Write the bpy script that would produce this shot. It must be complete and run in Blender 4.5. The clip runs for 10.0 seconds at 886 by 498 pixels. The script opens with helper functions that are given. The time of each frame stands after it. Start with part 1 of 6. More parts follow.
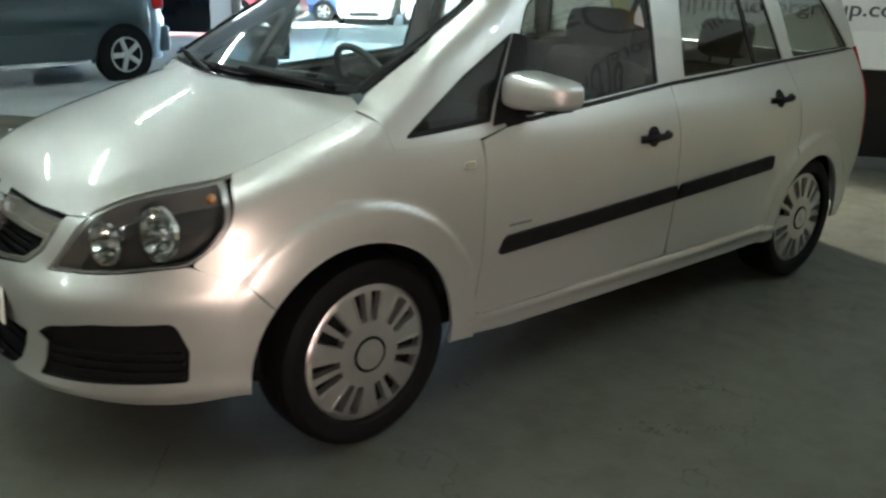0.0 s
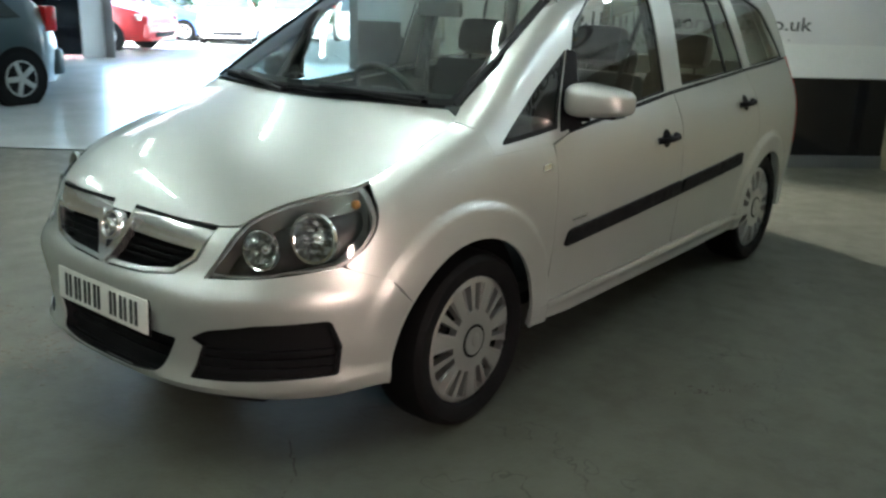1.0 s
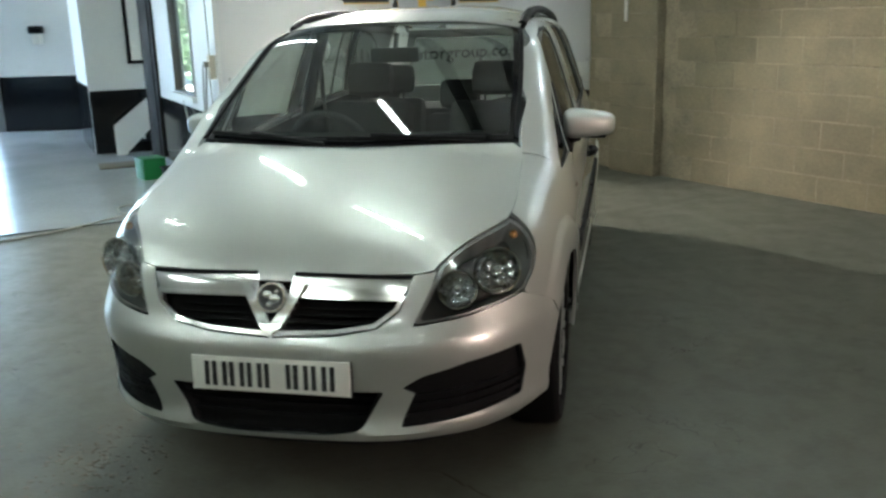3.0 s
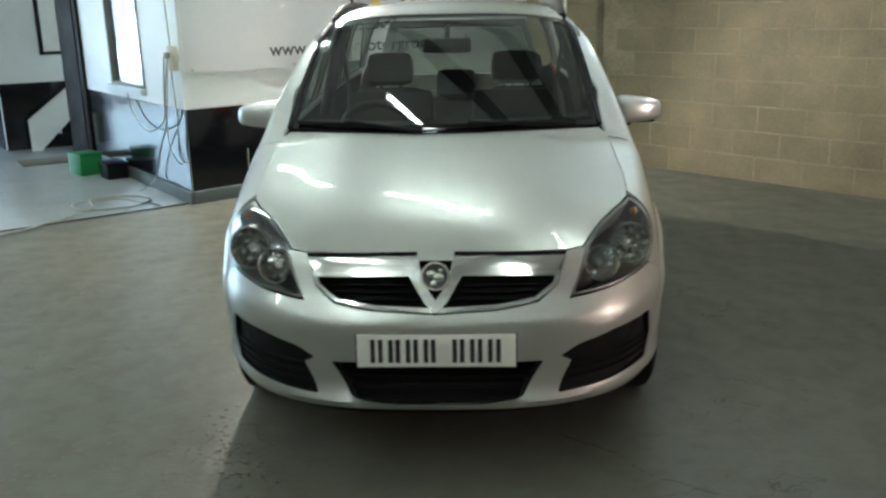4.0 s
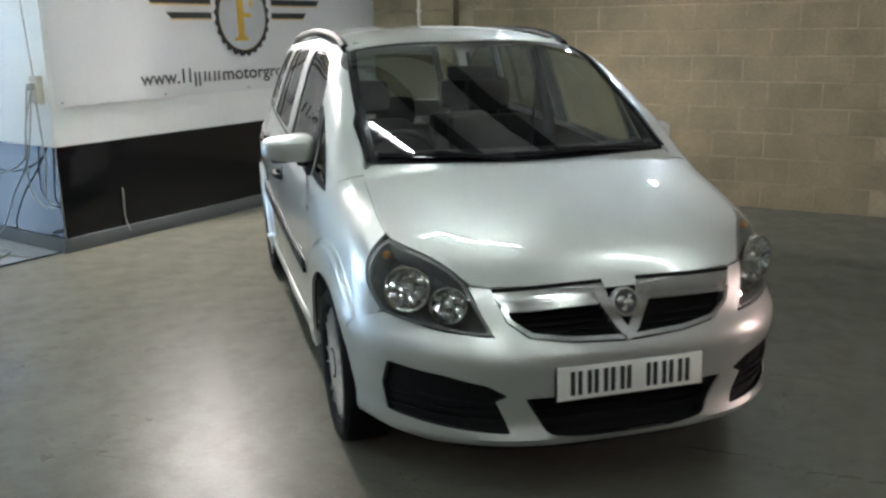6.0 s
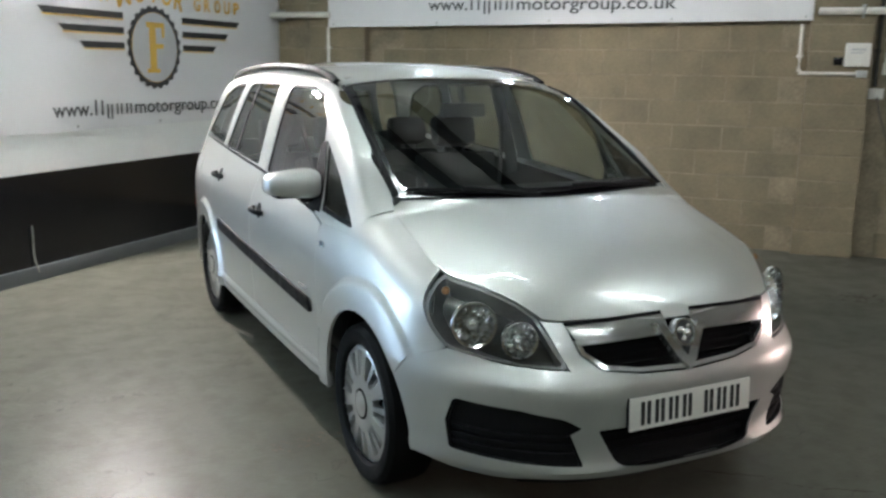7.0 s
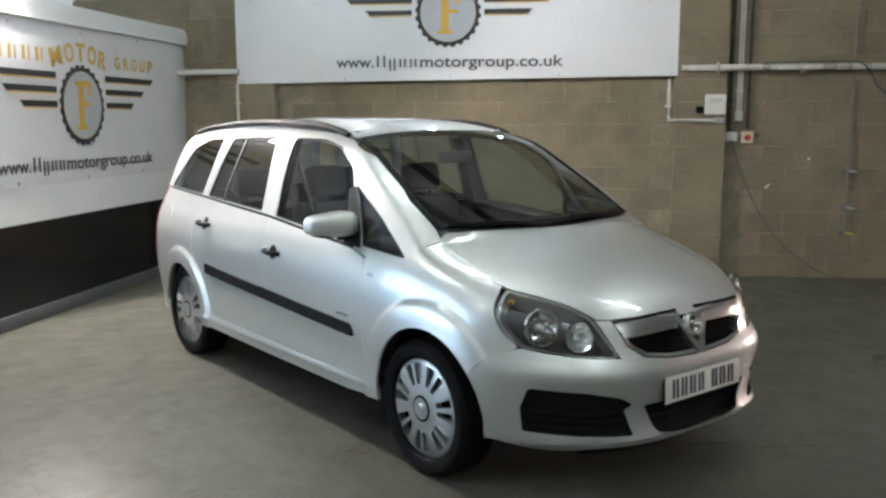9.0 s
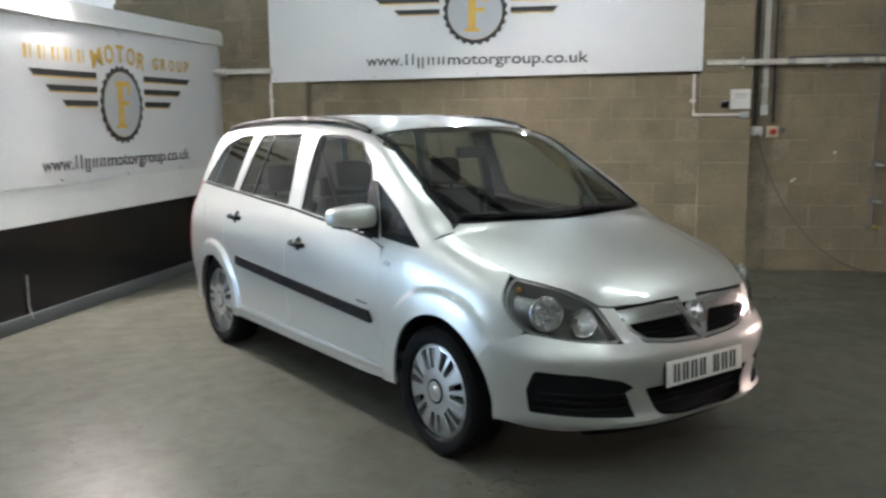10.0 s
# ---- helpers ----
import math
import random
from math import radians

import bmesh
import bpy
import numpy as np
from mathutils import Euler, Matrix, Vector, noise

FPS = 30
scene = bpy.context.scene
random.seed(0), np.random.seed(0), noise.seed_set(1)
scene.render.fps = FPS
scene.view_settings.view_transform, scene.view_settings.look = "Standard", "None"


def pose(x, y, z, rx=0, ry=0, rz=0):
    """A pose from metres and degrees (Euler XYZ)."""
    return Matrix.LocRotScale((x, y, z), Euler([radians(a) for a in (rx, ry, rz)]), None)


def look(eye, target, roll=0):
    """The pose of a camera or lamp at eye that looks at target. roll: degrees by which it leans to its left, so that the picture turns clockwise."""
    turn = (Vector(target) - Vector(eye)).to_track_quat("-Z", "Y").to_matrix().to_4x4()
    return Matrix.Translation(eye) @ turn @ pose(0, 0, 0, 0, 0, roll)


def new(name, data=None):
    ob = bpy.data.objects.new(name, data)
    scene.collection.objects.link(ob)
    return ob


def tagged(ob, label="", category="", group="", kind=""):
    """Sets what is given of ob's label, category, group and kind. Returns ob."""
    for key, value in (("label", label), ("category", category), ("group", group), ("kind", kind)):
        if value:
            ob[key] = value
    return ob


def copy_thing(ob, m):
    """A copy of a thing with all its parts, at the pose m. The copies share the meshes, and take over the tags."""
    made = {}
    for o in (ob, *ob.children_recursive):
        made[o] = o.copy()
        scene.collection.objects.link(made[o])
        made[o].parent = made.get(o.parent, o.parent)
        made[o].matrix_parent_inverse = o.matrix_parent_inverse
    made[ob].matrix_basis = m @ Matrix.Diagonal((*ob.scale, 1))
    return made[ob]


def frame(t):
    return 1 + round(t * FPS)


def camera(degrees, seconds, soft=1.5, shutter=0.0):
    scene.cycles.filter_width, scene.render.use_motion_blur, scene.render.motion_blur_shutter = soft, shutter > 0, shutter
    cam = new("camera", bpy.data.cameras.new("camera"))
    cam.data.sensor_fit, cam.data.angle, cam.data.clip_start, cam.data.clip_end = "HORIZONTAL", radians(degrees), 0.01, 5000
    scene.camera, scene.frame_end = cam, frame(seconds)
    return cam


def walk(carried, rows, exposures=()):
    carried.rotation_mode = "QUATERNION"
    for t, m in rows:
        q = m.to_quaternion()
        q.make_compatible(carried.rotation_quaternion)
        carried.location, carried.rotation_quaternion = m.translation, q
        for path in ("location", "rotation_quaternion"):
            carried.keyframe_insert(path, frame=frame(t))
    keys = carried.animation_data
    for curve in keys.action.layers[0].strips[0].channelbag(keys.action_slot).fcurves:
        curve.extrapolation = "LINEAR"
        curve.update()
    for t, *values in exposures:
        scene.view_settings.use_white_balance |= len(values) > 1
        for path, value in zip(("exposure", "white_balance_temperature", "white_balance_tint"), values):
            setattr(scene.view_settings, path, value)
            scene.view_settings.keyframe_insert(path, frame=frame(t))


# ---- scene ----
cam = camera(53.6, 10.0, 2.5, 0.4)
PATH = [
    (0, (2.886, -1.507, 1.505), (1.460, -0.252, 0.882), 1.8),
    (0.5, (2.722, -1.935, 1.493), (1.377, -0.576, 0.907), 3.2),
    (1, (2.521, -2.299, 1.51), (1.329, -0.801, 0.931), 1.6),
    (1.5, (2.187, -2.583, 1.53), (1.159, -0.98, 0.916), 0.5),
    (2, (1.864, -2.937, 1.575), (1.036, -1.192, 1.057), 2.2),
    (2.5, (1.491, -3.12, 1.548), (0.891, -1.277, 1.058), 0.7),
    (4, (0.143, -3.567, 1.588), (0.061, -1.641, 1.055), -1.2),
    (4.5, (-0.257, -3.648, 1.583), (-0.178, -1.698, 1.146), 2.0),
    (5, (-0.626, -3.642, 1.588), (-0.305, -1.72, 1.134), 1.8),
    (5.5, (-0.975, -3.509, 1.614), (-0.557, -1.616, 1.121), -0.4),
    (7, (-1.999, -3.023, 1.598), (-1.126, -1.269, 1.196), 0.8),
    (7.5, (-2.348, -3.009, 1.592), (-1.287, -1.349, 1.249), 0.8),
    (8, (-2.616, -2.937, 1.579), (-1.439, -1.354, 1.246), 0.4),
    (8.5, (-2.862, -2.913, 1.605), (-1.681, -1.332, 1.279), -1.7),
    (9, (-3.128, -3.076, 1.612), (-1.906, -1.519, 1.321), -0.1),
    (9.5, (-3.169, -3.232, 1.62), (-1.922, -1.694, 1.337), 0.7),
    (10, (-3.149, -3.304, 1.61), (-1.999, -1.695, 1.312), -0.5),
]
walk(cam, [(t, look(eye, target, roll)) for t, eye, target, roll in PATH], [(0, 4.9, 6300, 5), (0.6, 4.9, 6150, 2), (1.5, 4.95, 6150, 6), (2.5, 4.65, 6250, 5), (4, 4.71, 6250, 5), (5, 4.60, 6250, 13), (7, 4.68, 6100, 14), (10, 4.70, 6150, 16)])

# ---- light ----
world = bpy.data.worlds.new("sky")
scene.world = world
world.use_nodes = True
wn = world.node_tree.nodes
sky = wn.new("ShaderNodeTexSky")
sky.sky_type, sky.sun_disc = "NISHITA", False
sky.sun_elevation, sky.sun_rotation = radians(48), radians(230)
world.node_tree.links.new(sky.outputs[0], wn["Background"].inputs[0])
wn["Background"].inputs[1].default_value = 0.15
scene.view_settings.exposure = 4.5


def lamp(name, kind, m, power, colour, **more):
    data = bpy.data.lights.new(name, kind)
    data.energy, data.color = power, colour
    if kind == "AREA":
        data.shape, data.size, data.size_y = "RECTANGLE", more["size"], more["size_y"]
    if kind == "SPOT":
        data.spot_size, data.spot_blend, data.shadow_soft_size = radians(more["cone"]), more["blend"], more["soft"]
    if kind == "POINT":
        data.shadow_soft_size = more["soft"]
    if kind == "SUN":
        data.angle = radians(more["angle"])
    ob = new(name, data)
    ob.matrix_world = m
    return ob


# low afternoon sun outside, high enough to stay out of the hall
lamp("sun", "SUN", look((-20, -4, 18), (-12, 6, 0)), 3.2, (1.0, 0.95, 0.86), angle=0.5)
# daylight through the roller door
lamp("door_daylight", "AREA", look((-10.6, 8.2, 1.3), (-2.5, 1.0, 0.8)), 7.5, (0.45, 0.72, 1.0), size=5.0, size_y=2.2)
# floodlight on top of the partition, fluorescent battens, wall floods
FLOOD = (-1.39, 4.30, 2.68)
lamp("flood_beam", "SPOT", look(FLOOD, (0.4, 1.3, 0.4)), 53, (1.0, 0.92, 0.82), cone=130, blend=0.3, soft=0.05)
# unseen warm lamp, placed by the pinkish highlights on the car's left wing
EAST = (7.4, -2.4, 1.45)
lamp("east_beam", "SPOT", look(EAST, (0.75, -0.3, 0.65)), 38, (1.0, 0.72, 0.63), cone=34, blend=0.8, soft=0.15)

# ---- materials ----
def material(name, colour, rough=0.5, metal=0.0, vary=0.12, scale=6.0, fine=90.0, bump=0.0, coat=0.0, bump_scale=None, rough_vary=0.1, spread=0.0, spec=0.5, tint=None):
    """A surface with its colour broken at two scales, fine relief and, with spread, a step of tone from piece to piece."""
    rough_vary = rough_vary if rough >= 0.45 else 0.0
    mat = bpy.data.materials.new(name)
    mat.use_nodes = True
    nt = mat.node_tree
    n, link = nt.nodes, nt.links.new
    bsdf = n["Principled BSDF"]
    bsdf.inputs["Metallic"].default_value = metal
    bsdf.inputs["Specular IOR Level"].default_value = spec
    bsdf.inputs["Coat Weight"].default_value = coat
    bsdf.inputs["Coat Roughness"].default_value = 0.03
    pos = n.new("ShaderNodeNewGeometry")
    big, small = n.new("ShaderNodeTexNoise"), n.new("ShaderNodeTexNoise")
    for node, s, d in ((big, scale, 4.0), (small, fine, 3.0)):
        node.inputs["Scale"].default_value, node.inputs["Detail"].default_value = s, d
        link(pos.outputs["Position"], node.inputs["Vector"])
    mixed = n.new("ShaderNodeMath")
    mixed.operation = "MULTIPLY_ADD"
    mixed.inputs[1].default_value = 0.65
    link(big.outputs["Fac"], mixed.inputs[0])
    half = n.new("ShaderNodeMath")
    half.operation = "MULTIPLY"
    half.inputs[1].default_value = 0.35
    link(small.outputs["Fac"], half.inputs[0])
    link(half.outputs[0], mixed.inputs[2])
    last = mixed.outputs[0]
    if spread:
        info = n.new("ShaderNodeObjectInfo")
        add = n.new("ShaderNodeMath")
        add.operation = "MULTIPLY_ADD"
        add.inputs[1].default_value = spread
        link(info.outputs["Random"], add.inputs[0])
        link(last, add.inputs[2])
        shift = n.new("ShaderNodeMath")
        shift.operation = "SUBTRACT"
        shift.inputs[1].default_value = spread / 2
        link(add.outputs[0], shift.inputs[0])
        last = shift.outputs[0]
    ramp = n.new("ShaderNodeValToRGB")
    ramp.color_ramp.elements[0].position, ramp.color_ramp.elements[1].position = 0.3, 0.7
    other = tint or colour
    ramp.color_ramp.elements[0].color = (*[min(1, c * (1 - vary)) for c in other], 1)
    ramp.color_ramp.elements[1].color = (*[min(1, c * (1 + vary)) for c in colour], 1)
    link(last, ramp.inputs[0])
    link(ramp.outputs[0], bsdf.inputs["Base Color"])
    r = n.new("ShaderNodeMapRange")
    r.inputs["From Min"].default_value, r.inputs["From Max"].default_value = 0.3, 0.7
    r.inputs["To Min"].default_value, r.inputs["To Max"].default_value = max(0.02, rough - rough_vary), min(1, rough + rough_vary)
    link(big.outputs["Fac"], r.inputs["Value"])
    link(r.outputs[0], bsdf.inputs["Roughness"])
    if bump:
        b = n.new("ShaderNodeBump")
        b.inputs["Strength"].default_value, b.inputs["Distance"].default_value = bump, 0.01
        tex = n.new("ShaderNodeTexNoise")
        tex.inputs["Scale"].default_value, tex.inputs["Detail"].default_value = bump_scale or fine, 5.0
        link(pos.outputs["Position"], tex.inputs["Vector"])
        link(tex.outputs["Fac"], b.inputs["Height"])
        link(b.outputs[0], bsdf.inputs["Normal"])
    return mat


def plain(name, colour, rough=0.5, metal=0.0, coat=0.0):
    return material(name, colour, rough, metal, vary=0.06, scale=9, fine=140, coat=coat, rough_vary=0.04)


def glass_sheet(name, tint, gloss=1.0):
    """Thin tinted glazing: see-through by the tint, mirror by Fresnel."""
    mat = bpy.data.materials.new(name)
    mat.use_nodes = True
    nt = mat.node_tree
    n, link = nt.nodes, nt.links.new
    n.remove(n["Principled BSDF"])
    clear, shine, mix, edge_on, fifth, fres = (n.new("ShaderNode" + k) for k in ("BsdfTransparent", "BsdfGlossy", "MixShader", "LayerWeight", "Math", "Math"))
    clear.inputs[0].default_value = (*tint, 1)
    shine.inputs["Roughness"].default_value = 0.01
    fifth.operation, fifth.inputs[1].default_value = "POWER", 4.5
    fres.operation, fres.inputs[1].default_value, fres.inputs[2].default_value = "MULTIPLY_ADD", 0.90 * gloss, 0.07 * gloss
    link(edge_on.outputs["Facing"], fifth.inputs[0])
    link(fifth.outputs[0], fres.inputs[0])
    link(fres.outputs[0], mix.inputs[0])
    link(clear.outputs[0], mix.inputs[1])
    link(shine.outputs[0], mix.inputs[2])
    link(mix.outputs[0], n["Material Output"].inputs["Surface"])
    return mat


def glow(name, colour, strength):
    mat = bpy.data.materials.new(name)
    mat.use_nodes = True
    bsdf = mat.node_tree.nodes["Principled BSDF"]
    bsdf.inputs["Base Color"].default_value = (0.8, 0.8, 0.8, 1)
    bsdf.inputs["Emission Color"].default_value = (*colour, 1)
    bsdf.inputs["Emission Strength"].default_value = strength
    return mat


def floor_material():
    """Worn grey-green painted concrete: soft stains, dark scuffs and short broken cracks."""
    mat = material("painted_concrete", (0.102, 0.102, 0.081), 0.34, vary=0.06, scale=0.55, fine=9, bump=0.12, bump_scale=55, rough_vary=0.0, tint=(0.088, 0.089, 0.072), spec=0.13)
    nt = mat.node_tree
    n, link = nt.nodes, nt.links.new
    bsdf, pos = n["Principled BSDF"], next(k for k in n if k.type == "NEW_GEOMETRY")

    def noise_at(scale, detail, rough):
        tex = n.new("ShaderNodeTexNoise")
        tex.inputs["Scale"].default_value, tex.inputs["Detail"].default_value, tex.inputs["Roughness"].default_value = scale, detail, rough
        link(pos.outputs["Position"], tex.inputs["Vector"])
        return tex.outputs["Fac"]

    def scaled(value, a, b, lo, hi):
        node = n.new("ShaderNodeMapRange")
        node.interpolation_type = "SMOOTHSTEP"
        for k, v in zip(("From Min", "From Max", "To Min", "To Max"), (a, b, lo, hi)):
            node.inputs[k].default_value = v
        link(value, node.inputs["Value"])
        return node.outputs[0]

    def maths(kind, a, b):
        node = n.new("ShaderNodeMath")
        node.operation = kind
        for k, v in enumerate((a, b)):
            if isinstance(v, float):
                node.inputs[k].default_value = v
            else:
                link(v, node.inputs[k])
        return node.outputs[0]

    away = maths("ABSOLUTE", maths("SUBTRACT", noise_at(0.8, 5.0, 0.6), 0.5), 0.0)
    crack = maths("MAXIMUM", scaled(away, 0.0006, 0.0024, 0.6, 1.0), scaled(noise_at(1.3, 2.0, 0.5), 0.50, 0.58, 1.0, 0.0))
    tone = maths("MULTIPLY", scaled(noise_at(2.6, 6.0, 0.62), 0.34, 0.64, 0.93, 1.06), scaled(noise_at(5.5, 7.0, 0.7), 0.28, 0.39, 0.82, 1.0))
    tone = maths("MULTIPLY", tone, crack)
    link(scaled(noise_at(3.4, 7.0, 0.68), 0.36, 0.62, 0.32, 0.40), bsdf.inputs["Roughness"])
    link(scaled(noise_at(6.5, 6.0, 0.7), 0.40, 0.56, 0.065, 0.115), bsdf.inputs["Specular IOR Level"])
    mul = n.new("ShaderNodeVectorMath")
    mul.operation = "SCALE"
    link(bsdf.inputs["Base Color"].links[0].from_socket, mul.inputs[0])
    link(tone, mul.inputs["Scale"])
    link(mul.outputs[0], bsdf.inputs["Base Color"])
    return mat


M_FLOOR = floor_material()
M_SLAB = material("entrance_concrete", (0.43, 0.44, 0.44), 0.24, vary=0.12, scale=1.1, fine=30, bump=0.05, bump_scale=12, rough_vary=0.0, tint=(0.36, 0.37, 0.375))
M_BLOCK = material("concrete_block", (0.230, 0.192, 0.124), 0.85, vary=0.16, scale=3.2, fine=45, bump=0.6, bump_scale=90, spread=0.07, tint=(0.182, 0.153, 0.100))
M_MORTAR = material("mortar", (0.265, 0.225, 0.156), 0.9, vary=0.3, scale=4, fine=40, bump=0.4, tint=(0.205, 0.172, 0.118))
M_WHITE = material("white_painted_board", (0.72, 0.73, 0.72), 0.45, vary=0.05, scale=2, fine=30, bump=0.05)
M_BLACK = material("black_gloss_paint", (0.008, 0.008, 0.010), 0.09, vary=0.3, scale=3, fine=40, bump=0.02, spec=0.38)
M_DOOR = material("dark_stained_door", (0.016, 0.012, 0.011), 0.7, vary=0.2, scale=4, fine=60, spec=0.2)
M_SKIRT = material("grey_skirting_paint", (0.11, 0.118, 0.122), 0.5, vary=0.1, scale=4, fine=40)
M_VINYL = material("banner_vinyl", (0.64, 0.64, 0.65), 0.42, vary=0.03, scale=1.5, fine=30, bump=0.12, bump_scale=2.2)
M_GOLD = plain("gold_print", (0.62, 0.38, 0.06), 0.5)
M_INK = plain("black_print", (0.02, 0.02, 0.022), 0.5)
M_ADDRESS = plain("dark_grey_print", (0.055, 0.055, 0.058), 0.5)
M_SILVERPRINT = plain("grey_print", (0.42, 0.43, 0.45), 0.5)
M_CEIL = material("ceiling_sheet", (0.50, 0.51, 0.485), 0.8, vary=0.15, scale=2, fine=20)
M_STEEL = material("steel_frame_paint", (0.16, 0.15, 0.14), 0.5, vary=0.2, scale=5, fine=50)
M_PIPE = material("white_pipe_paint", (0.62, 0.60, 0.55), 0.5, vary=0.25, scale=7, fine=30)
M_GALV = material("galvanised_conduit", (0.42, 0.43, 0.43), 0.4, metal=0.7, vary=0.2)
M_PLASTIC = plain("white_switch_plastic", (0.66, 0.65, 0.61), 0.4)
M_RED = plain("red_knob", (0.5, 0.03, 0.02), 0.35)
M_CABLE = plain("grey_cable", (0.10, 0.09, 0.08), 0.5)
M_CONDUIT = plain("dark_conduit_paint", (0.028, 0.025, 0.021), 0.5)
M_FLEX = plain("pale_flex", (0.32, 0.31, 0.27), 0.5)
M_GREEN = plain("green_box", (0.02, 0.22, 0.06), 0.5)
M_DARK = material("dark_void", (0.009, 0.009, 0.0095), 0.8, vary=0.06, scale=9, fine=140, spec=0.05)
M_TARMAC = material("yard_tarmac", (0.42, 0.42, 0.41), 0.85, vary=0.15, scale=1.2, fine=60, bump=0.2)
M_LEAF = material("hedge_leaf", (0.065, 0.125, 0.045), 0.55, vary=0.45, scale=1.5, fine=20, tint=(0.03, 0.065, 0.025))
M_BARK = material("bark", (0.12, 0.09, 0.06), 0.9, vary=0.3, scale=6, bump=0.5)
M_TUBE = glow("fluorescent_tube", (0.90, 1.0, 0.93), 4.8)
M_FLOODLENS = glow("flood_lens", (1.0, 0.93, 0.82), 30.0)
M_WARMLENS = glow("warm_flood_lens", (1.0, 0.74, 0.60), 6.0)
M_LED = glow("led_lens", (0.75, 0.93, 1.0), 18.0)

# car surfaces
M_PAINT = material("silver_metallic_paint", (0.51, 0.525, 0.505), 0.39, metal=0.63, vary=0.02, scale=4, fine=600, coat=1.0, rough_vary=0.0)
M_TRIM = material("black_textured_plastic", (0.009, 0.009, 0.010), 0.55, vary=0.15, scale=20, fine=400, bump=0.15, bump_scale=500, spec=0.10)
M_RUBBER = material("tyre_rubber", (0.006, 0.006, 0.0065), 0.65, vary=0.25, scale=8, fine=120, bump=0.2, spec=0.1)
M_CHROME = plain("chrome", (0.82, 0.83, 0.83), 0.16, metal=0.9)
M_SATIN = plain("satin_chrome", (0.70, 0.70, 0.69), 0.16, metal=0.85, coat=0.6)
M_HUB = material("silver_hubcap", (0.50, 0.51, 0.50), 0.30, metal=0.8, vary=0.05, scale=12, fine=200, coat=0.4)
M_GLASS = glass_sheet("car_glass", (0.70, 0.77, 0.73), 1.3)
M_SIDE = glass_sheet("car_front_side_glass", (0.60, 0.65, 0.62))
M_PRIVACY = glass_sheet("car_side_glass", (0.44, 0.48, 0.45))
M_TINTED = glass_sheet("car_corner_glass", (0.14, 0.16, 0.15))
M_LENS = glass_sheet("headlamp_lens", (0.90, 0.91, 0.91), 0.9)
M_SOCKET = plain("dark_grey_enamel", (0.06, 0.06, 0.06), 0.35, coat=0.5)
M_LAMPBOX = plain("headlamp_housing", (0.028, 0.0275, 0.027), 0.42)
M_BEZEL = plain("headlamp_bezel", (0.24, 0.24, 0.235), 0.35, metal=0.5)
M_CUP = plain("headlamp_reflector", (0.74, 0.75, 0.75), 0.06, metal=1.0)
M_AMBER = plain("amber_lens", (0.36, 0.17, 0.05), 0.2)
M_TAIL = plain("red_lens", (0.42, 0.012, 0.012), 0.15, coat=0.6)
M_SEAT = material("dark_seat_cloth", (0.034, 0.034, 0.035), 0.9, vary=0.3, scale=15, fine=250, bump=0.2)
M_DASH = plain("dashboard_plastic", (0.022, 0.023, 0.024), 0.6)
M_PLATE = plain("plate_white", (0.74, 0.74, 0.70), 0.3)
M_GREYPAINT = material("grey_metallic_paint", (0.035, 0.055, 0.060), 0.34, metal=0.5, vary=0.03, scale=4, fine=500, coat=1.0)
M_WHITEPAINT = material("white_car_paint", (0.72, 0.72, 0.72), 0.3, vary=0.03, coat=1.0)
M_SILVER2 = material("pale_silver_paint", (0.55, 0.56, 0.57), 0.3, metal=0.5, vary=0.03, coat=1.0)
M_REDPAINT = material("red_car_paint", (0.45, 0.02, 0.025), 0.3, vary=0.04, coat=1.0)
M_BLUEPAINT = material("blue_car_paint", (0.02, 0.10, 0.42), 0.3, vary=0.04, coat=1.0)
M_DARKGLASS = plain("dark_glazing", (0.02, 0.025, 0.025), 0.05)


# ---- mesh helpers ----
def finish(bm, name, mat, parent=None, label="", smooth=30):
    me = bpy.data.meshes.new(name)
    bmesh.ops.recalc_face_normals(bm, faces=bm.faces[:])
    bm.to_mesh(me)
    bm.free()
    for m in mat if isinstance(mat, (list, tuple)) else (mat,):
        me.materials.append(m)
    me.shade_smooth() if smooth else None
    if smooth:
        me.set_sharp_from_angle(angle=radians(smooth))
    ob = new(name, me)
    if parent is not None:
        ob.parent = parent
    if label:
        tagged(ob, label)
    return ob


def part(name, bm, mat, parent, label="", smooth=30):
    return finish(bm, name, mat, parent, label, smooth)


def box(bm, centre, size, m=None, bevel=0.0):
    made = bmesh.ops.create_cube(bm, size=1.0, matrix=(m or Matrix()) @ Matrix.Translation(centre) @ Matrix.Diagonal((*size, 1)))
    if bevel:
        edges = {e for v in made["verts"] for e in v.link_edges}
        bmesh.ops.bevel(bm, geom=list(edges), offset=bevel, segments=2, affect="EDGES", profile=0.6)
    return bm


def cyl(bm, a, b, r, r2=None, seg=16, caps=True):
    a, b = Vector(a), Vector(b)
    turn = (b - a).to_track_quat("Z", "Y").to_matrix().to_4x4()
    bmesh.ops.create_cone(bm, cap_ends=caps, segments=seg, radius1=r, radius2=r if r2 is None else r2, depth=(b - a).length, matrix=Matrix.Translation((a + b) / 2) @ turn)
    return bm


def bm_box(centre, size, m=None, bevel=0.0):
    return box(bmesh.new(), centre, size, m, bevel)


def bm_cyl(*args, **more):
    return cyl(bmesh.new(), *args, **more)


